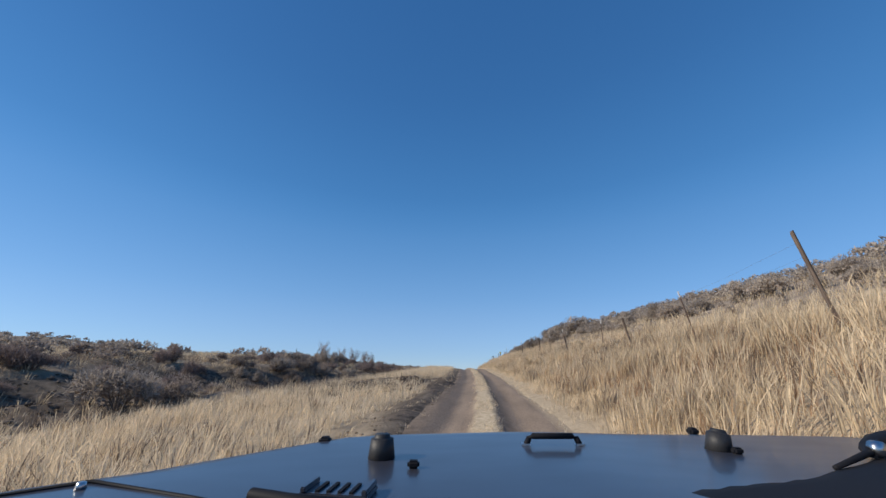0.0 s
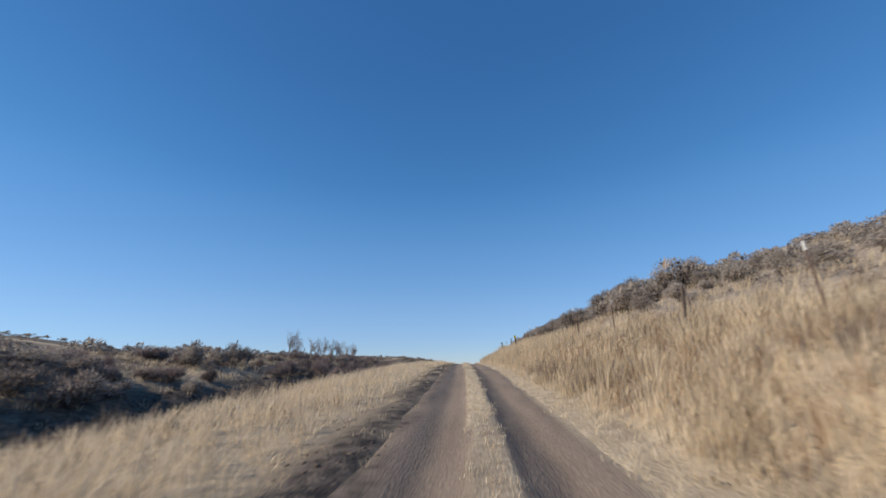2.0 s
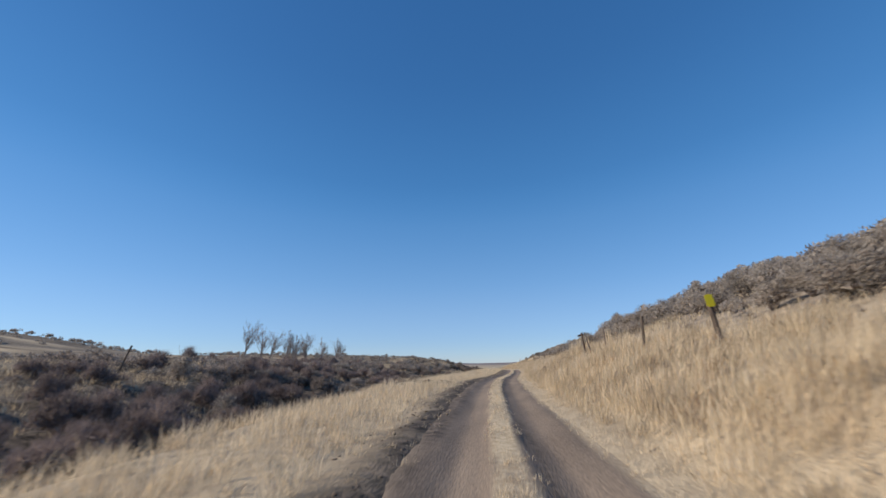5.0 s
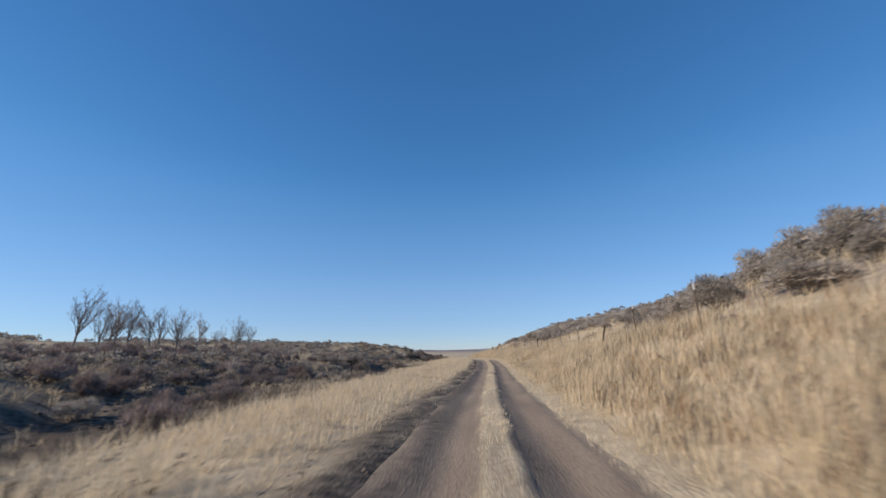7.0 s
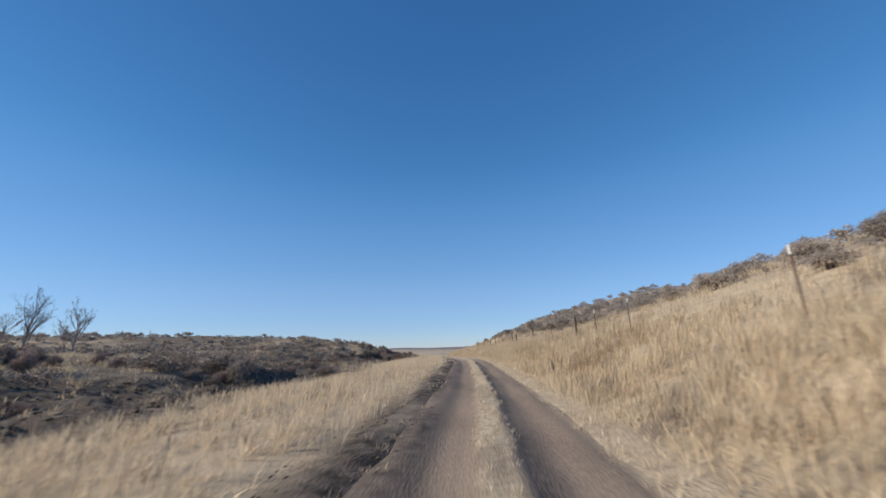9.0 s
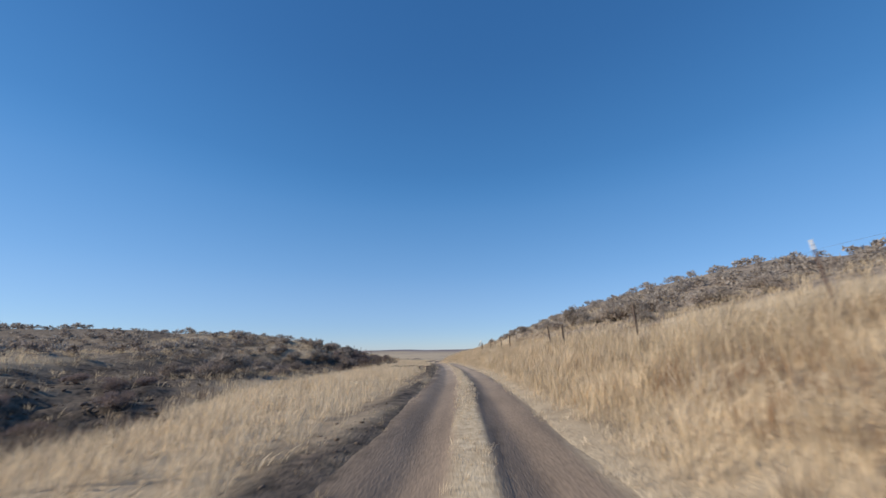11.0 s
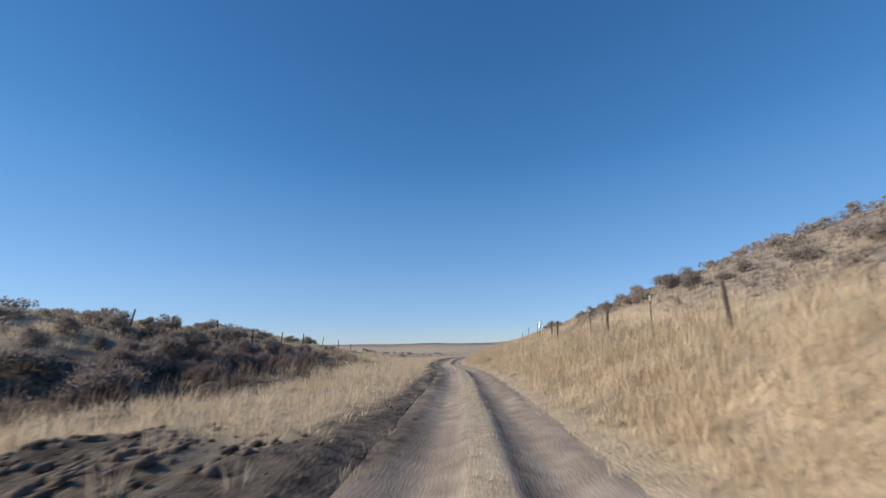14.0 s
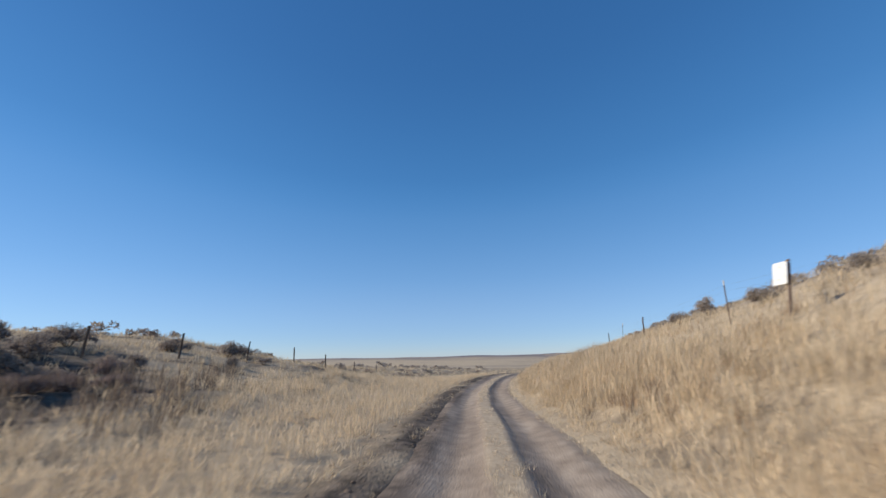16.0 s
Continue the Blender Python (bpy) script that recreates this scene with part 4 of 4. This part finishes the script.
def canes(seed, n, wide, tall):
    """Upright bleached stalks with a few short side shoots."""
    rnd = random.Random(seed)
    lines = []
    for k in range(n):
        a, r = rnd.uniform(0, 2 * math.pi), wide * rnd.random() ** 0.5
        p = Vector((math.cos(a) * r, math.sin(a) * r, -0.1))
        h = tall * rnd.uniform(0.6, 1.1)
        tip = p + Vector((rnd.gauss(0, 0.07) * h, rnd.gauss(0, 0.07) * h, h))
        mid = p.lerp(tip, 0.5) + Vector((rnd.gauss(0, 0.02), rnd.gauss(0, 0.02), 0))
        lines.append([(tuple(p), 0.011), (tuple(mid), 0.013), (tuple(tip), 0.007)])
        for j in range(3):
            q = p.lerp(tip, rnd.uniform(0.35, 0.95))
            w = rnd.uniform(0, 2 * math.pi)
            lines.append([(tuple(q), 0.006), (tuple(q + Vector((math.cos(w) * 0.1, math.sin(w) * 0.1, 0.16))), 0.002)])
    return raw("cane_thicket", *tubes(lines), [STRAW_PALE])


for k, (u, y, n, w, h) in enumerate(((6.0, 88.2, 70, 0.75, 1.55), (7.2, 27.4, 30, 0.4, 0.9), (7.6, 85.2, 30, 0.5, 1.2))):
    ob = new("cane_thicket", canes(60 + k, n, w, h))
    ob.matrix_basis = pose(*spot(u, y))
    tagged(ob, "stand of tall bleached upright canes by the fence", "cane thicket")

stump = new("dead_root", raw("dead_root", *tubes([
    [((0, 0, -0.15), 0.07), ((0.03, 0.05, 0.25), 0.06), ((-0.04, 0.0, 0.55), 0.035), ((-0.1, 0, 0.85), 0.015)],
    [((0.2, 0.1, -0.15), 0.06), ((0.18, 0.1, 0.25), 0.055), ((0.1, 0.08, 0.6), 0.035), ((0.02, 0.1, 0.72), 0.02)],
    [((0.1, 0.05, 0.3), 0.035), ((0.35, 0.1, 0.42), 0.02), ((0.6, 0.1, 0.44), 0.008)]], 7), [WOOD], True))
stump.matrix_basis = pose(*spot(2.95, 127.7), 0, 0, 20) @ Matrix.Diagonal((0.65, 0.65, 0.8, 1))
tagged(stump, "dark dead roots standing out of the cut bank", "dead wood")

# clods of broken soil in the creek cuts and along the ruts


def clods(name, label, u0, u1, count, sizes, want, mat, seed, y0=-2, y1=255):
    rng = np.random.default_rng(seed)
    u, y = rng.uniform(u0, u1, count), rng.uniform(y0, y1, count)
    ok = rng.random(count) < want(u, y)
    u, y = u[ok], y[ok]
    n = len(u)
    s = rng.uniform(*sizes, n)[:, None, None] * rng.uniform(0.6, 1.4, (n, 1, 3)) * np.array([1, 1, 0.6])
    lump = ball[None] * (1 + rng.normal(0, 0.16, (n, len(ball), 1))) * s
    base = np.stack([centre(y) + u, y, (height(u, y) if abs(u0) > 3 else np.maximum(road_height(u, y), ground_height(u, y)))], 1)
    co = (lump + base[:, None]).reshape(-1, 3)
    tri = (ball_tri[None] + (np.arange(n) * len(ball))[:, None, None]).reshape(-1, 3)
    tagged(new(name, raw(name, co, tri, [mat])), label, "soil clods", kind="stuff")


CLOD = material("dark_clod", (0.19, 0.145, 0.113), (0.065, 0.05, 0.04), 2.0, 0.95, 0.4, 25.0, island=0.3)
ROCK = material("tan_rock", (0.36, 0.29, 0.225), (0.19, 0.15, 0.12), 3.0, 0.95, 0.5, 25.0, island=0.35)
CRUMB = material("dirt_crumb", (0.2, 0.15, 0.112), (0.1, 0.075, 0.058), 2.0, 0.95, 0.4, 25.0, island=0.25)
clods("soil_clods", "dark broken soil clods in the eroded creek cuts", -24, -3.5, 28000, (0.025, 0.13), lambda u, y: np.clip(np.maximum(gully(u, y) * 1.6 - 0.15, churned(u, y) * 1.3), 0, 1), CLOD, 31)
for k, (y0, y1, n) in enumerate(((13, 30, 4200), (81, 96, 3600), (168, 188, 4200))):
    clods("dug_clods", "crumbly dark clods of freshly dug soil on the verge", -14 + 2 * (k == 0), -3.2, n, (0.025, 0.1), lambda u, y: np.clip(churned(u, y) * 1.3, 0, 1), CLOD, 61 + k, y0, y1)
clods("verge_clods", "crumbled dirt clods along the road's soft edge", -3.0, -1.5, 5000, (0.01, 0.045), lambda u, y: np.clip(0.5 + grainy(u * 2, y / 2, 91), 0, 1), CRUMB, 33)
clods("hillside_rubble", "weathered tan rocks scattered over the steep hillside", 9.5, 24, 2600, (0.04, 0.2), lambda u, y: np.clip(0.45 + 1.2 * grainy(u / 3, y / 3, 95), 0, 1) * np.clip((u - 9) / 3, 0, 1), ROCK, 35, 163, 190)


# ---------------------------------------------------------------- the front of the parked vehicle at the start of the road
PAINT = bpy.data.materials.new("slate_paint")
PAINT.use_nodes = True
_n, _l = PAINT.node_tree.nodes, PAINT.node_tree.links
_b = _n["Principled BSDF"]
_b.inputs["Base Color"].default_value, _b.inputs["Metallic"].default_value = (0.05, 0.054, 0.072, 1), 0.2
_b.inputs["Coat Weight"].default_value, _b.inputs["Coat Roughness"].default_value = 0.5, 0.1
_t, _r = _n.new("ShaderNodeTexNoise"), _n.new("ShaderNodeMapRange")
_t.inputs["Scale"].default_value = 7
_r.inputs["To Min"].default_value, _r.inputs["To Max"].default_value = 0.28, 0.45
_l.new(_t.outputs["Fac"], _r.inputs["Value"])
_l.new(_r.outputs[0], _b.inputs["Roughness"])
RUBBER = material("black_rubber", (0.03, 0.03, 0.032), (0.018, 0.018, 0.02), 20.0, 0.55, 0.1, 200.0, spec=0.4)
DARK = plain("black_plastic", (0.012, 0.012, 0.015), 0.65)
DARK.node_tree.nodes["Principled BSDF"].inputs["Specular IOR Level"].default_value = 0.15
CHROME = plain("dull_steel", (0.55, 0.56, 0.58), 0.3, 1.0)

car = new("off_road_vehicle")
car.matrix_basis = pose(0.535, 0.0, 0.0, 2.9, 0, 8.3)
tagged(car, "dusty slate-blue off-road vehicle's front end on the track", "vehicle")


def box(bm, x, y, z, sx, sy, sz, turn=0.0):
    return bmesh.ops.create_cube(bm, size=1, matrix=Matrix.Translation((x, y, z)) @ Matrix.Rotation(turn, 4, "Z") @ Matrix.Diagonal((sx, sy, sz, 1)))["verts"]


def round_edges(bm, r, seg=3):
    bmesh.ops.bevel(bm, geom=bm.edges[:], offset=r, segments=seg, affect="EDGES", clamp_overlap=True)


def hood_z(x, y):
    """The hood's skin: a low crown that rolls off to the sides and the front."""
    roll = max(0.0, abs(x) - 0.75) ** 2 * 0.012
    nose = max(0.0, y - 2.08) ** 2 * 2.5
    return 1.14 - 0.015 * (y - 1.4) - roll - nose + 0.012 * math.exp(-((x / 0.4) ** 2))


def skin(xs, ys, zf, half, depth):
    """A curved sheet with a turned-down rim; half(y) gives its half widths."""
    co, quads = [], []
    for y in ys:
        left, right = half(y)
        for x in xs:
            w = left if x < 0 else right
            co.append((x * w, y, zf(x * w, y)))
    nx = len(xs)
    for j in range(len(ys) - 1):
        for i in range(nx - 1):
            a = j * nx + i
            quads.append((a, a + 1, a + nx + 1, a + nx))
    rim = list(range(nx)) + [j * nx + nx - 1 for j in range(1, len(ys))] + [(len(ys) - 1) * nx + i for i in range(nx - 2, -1, -1)] + [j * nx for j in range(len(ys) - 2, 0, -1)]
    start = len(co)
    co += [(co[i][0], co[i][1], co[i][2] - depth) for i in rim]
    for k in range(len(rim)):
        m = (k + 1) % len(rim)
        quads.append((rim[m], rim[k], start + k, start + m))
    return co, quads


def hood_half(y):
    left = np.interp(y, (0.6, 1.326, 1.375, 1.482, 1.728, 1.912, 2.03, 2.083, 2.115, 2.19, 2.24), (1.72, 1.67, 1.6, 1.41, 1.17, 0.985, 0.86, 0.66, 0.4, 0.12, 0.05))
    right = np.interp(y, (0.6, 1.3, 1.7, 2.0, 2.15, 2.2, 2.24), (1.56, 1.6, 1.72, 1.76, 1.7, 1.5, 1.1))
    return left, right


part("hood", raw("hood", *skin(np.linspace(-1, 1, 49), np.r_[np.linspace(0.6, 1.9, 27), 1.96, 2.02, 2.06, 2.09, 2.12, 2.15, 2.18, 2.21, 2.24], hood_z, hood_half, 0.09), [PAINT], True), car)
for s in (-1, 1):
    part("fender", raw("fender", *skin(np.linspace(-0.5, 0.5, 9), np.linspace(0.6, 1.95, 22), lambda x, y: 1.0 - 1.2 * abs(x) ** 2.4 - 0.4 * max(0, y - 1.5) ** 2, lambda y: (0.24, 0.24), 0.14), [PAINT], True), car).matrix_basis = pose(s * 1.22, 0, -0.04)
bm = bmesh.new()
box(bm, 0, 1.95, 0.84, 1.3, 0.16, 0.46)
round_edges(bm, 0.04)
part("grille", baked("grille", bm, PAINT), car)
bm = bmesh.new()
box(bm, 0, 2.2, 0.62, 1.85, 0.18, 0.2)
round_edges(bm, 0.04)
part("bumper_bar", baked("bumper_bar", bm, DARK), car)
bm = bmesh.new()
box(bm, 0, 1.2, 0.78, 1.9, 1.9, 0.46)
round_edges(bm, 0.05)
part("engine_bay", baked("engine_bay", bm, DARK), car)

for x, y in ((-0.67, 1.64), (0.72, 1.76)):
    bm = bmesh.new()
    bmesh.ops.create_cone(bm, cap_ends=True, segments=20, radius1=0.05, radius2=0.04, depth=0.075)
    bmesh.ops.bevel(bm, geom=[e for e in bm.edges if e.verts[0].co.z > 0.03 and e.verts[1].co.z > 0.03], offset=0.012, segments=3, affect="EDGES")
    part("hood_stop", baked("hood_stop", bm, RUBBER, True), car, "black rubber stop").matrix_basis = pose(x, y, hood_z(x, y) + 0.036, 0, 9 if x > 0 else 0) @ Matrix.Diagonal((1, 1, 1.15, 1))
for x, y in ((-0.55, 1.5), (0.735, 1.69)):
    bm = bmesh.new()
    box(bm, 0, 0, 0.012, 0.04, 0.03, 0.024)
    round_edges(bm, 0.007)
    part("washer_nozzle", baked("washer_nozzle", bm, DARK), car).matrix_basis = pose(x, y, hood_z(x, y))
loop = part("tie_loop", raw("tie_loop", *tubes([[((-0.115, 0, 0), 0.012), ((-0.1, 0, 0.028), 0.012), ((-0.085, 0, 0.035), 0.012), ((0.085, 0, 0.035), 0.012), ((0.1, 0, 0.028), 0.012), ((0.115, 0, 0), 0.012)]], 8), [DARK], True), car, "black steel loop")
loop.matrix_basis = pose(0.023, 1.79, hood_z(0.02, 1.79))
for s in (-1, 1):
    foot = bmesh.new()
    box(foot, s * 0.115, 0, 0.004, 0.035, 0.03, 0.008)
    round_edges(foot, 0.003, 2)
    part("loop_foot", baked("loop_foot", foot, CHROME), loop)
    bm = bmesh.new()
    box(bm, 0, 0, 0.01, 0.05, 0.05, 0.035)
    round_edges(bm, 0.01)
    part("marker_lamp", baked("marker_lamp", bm, DARK), car).matrix_basis = pose(*((-0.955, 1.965) if s < 0 else (0.92, 2.19)), hood_z(0.95, 2.1) - 0.01)
bm = bmesh.new()
box(bm, 0, 0, 0, 0.27, 0.13, 0.012)
box(bm, -0.12, 0, 0.012, 0.02, 0.13, 0.014)
box(bm, 0.12, 0, 0.012, 0.02, 0.13, 0.014)
round_edges(bm, 0.003, 2)
vent = part("hood_vent", baked("hood_vent", bm, PAINT), car)
vent.matrix_basis = pose(-0.74, 1.26, hood_z(-0.74, 1.26) + 0.008, 0, 0, -10) @ Matrix.Diagonal((0.68, 0.7, 1, 1))
for k in range(4):
    bm = bmesh.new()
    box(bm, -0.07 + 0.045 * k, 0, 0.008, 0.014, 0.1, 0.006)
    part("louvre", baked("louvre", bm, DARK), vent)
part("washer_tube", raw("washer_tube", *tubes([[((-0.96, 1.245, 1.148), 0.017), ((-0.85, 1.2, 1.148), 0.018), ((-0.6, 1.15, 1.14), 0.018)]], 10), [DARK], True), car)


part("panel_gap", raw("panel_gap", *tubes([[((-1.66, 1.27, 1.132), 0.006), ((-1.476, 1.397, 1.136), 0.007), ((-1.11, 1.25, 1.14), 0.007), ((-0.9, 1.16, 1.14), 0.007)]], 6), [DARK], True), car)
bm = bmesh.new()
bmesh.ops.create_cone(bm, cap_ends=True, segments=12, radius1=0.014, radius2=0.01, depth=0.018)
part("hinge_bolt", baked("hinge_bolt", bm, CHROME, True), car).matrix_basis = pose(-1.46, 1.34, hood_z(-1.46, 1.34) + 0.008)


def cowl_half(y):
    return 1.0, 1.0


def cowl_z(x, y):
    edge = 1.2 + 0.33 * max(0.0, x - 0.15) + 0.02 * math.sin(7 * x)
    return 1.152 - 0.5 * max(0.0, y - edge) ** 0.8 - 0.25 * max(0.0, y - edge)


part("cowl", raw("cowl", *skin(np.linspace(-0.9, 1.35, 46), np.linspace(0.85, 1.75, 37), cowl_z, cowl_half, 0.05), [DARK], True), car)
wiper = part("wiper_arm", raw("wiper_arm", *tubes([[((1.65, 1.84, 1.17), 0.04), ((1.35, 1.7, 1.175), 0.036), ((1.18, 1.59, 1.175), 0.03), ((1.12, 1.55, 1.17), 0.012), ((0.85, 1.43, 1.155), 0.008)]], 8), [DARK], True), car)
bm = bmesh.new()
bmesh.ops.create_cone(bm, cap_ends=True, segments=16, radius1=0.03, radius2=0.024, depth=0.03, matrix=Matrix.Translation((1.17, 1.55, 1.185)) @ Matrix.Rotation(math.pi / 2.4, 4, "X"))
part("pivot_nut", baked("pivot_nut", bm, CHROME, True), wiper)

def wheel(x):
    tyre = bmesh.new()
    bmesh.ops.create_cone(tyre, cap_ends=True, segments=40, radius1=0.4, radius2=0.4, depth=0.26, matrix=Matrix.Rotation(math.pi / 2, 4, "Y"))
    bmesh.ops.bevel(tyre, geom=[e for e in tyre.edges if len(e.link_faces) == 2 and any(len(f.verts) > 10 for f in e.link_faces)], offset=0.05, segments=3, affect="EDGES")
    ob = part("wheel", baked("wheel", tyre, RUBBER, True), car, "knobbly black off-road tyre")
    rim = bmesh.new()
    bmesh.ops.create_cone(rim, cap_ends=True, segments=24, radius1=0.22, radius2=0.2, depth=0.28, matrix=Matrix.Rotation(math.pi / 2, 4, "Y"))
    part("rim", baked("rim", rim, CHROME), ob)
    ob.location = (x, 1.5, 0.36)


wheel(-0.86)
wheel(0.86)
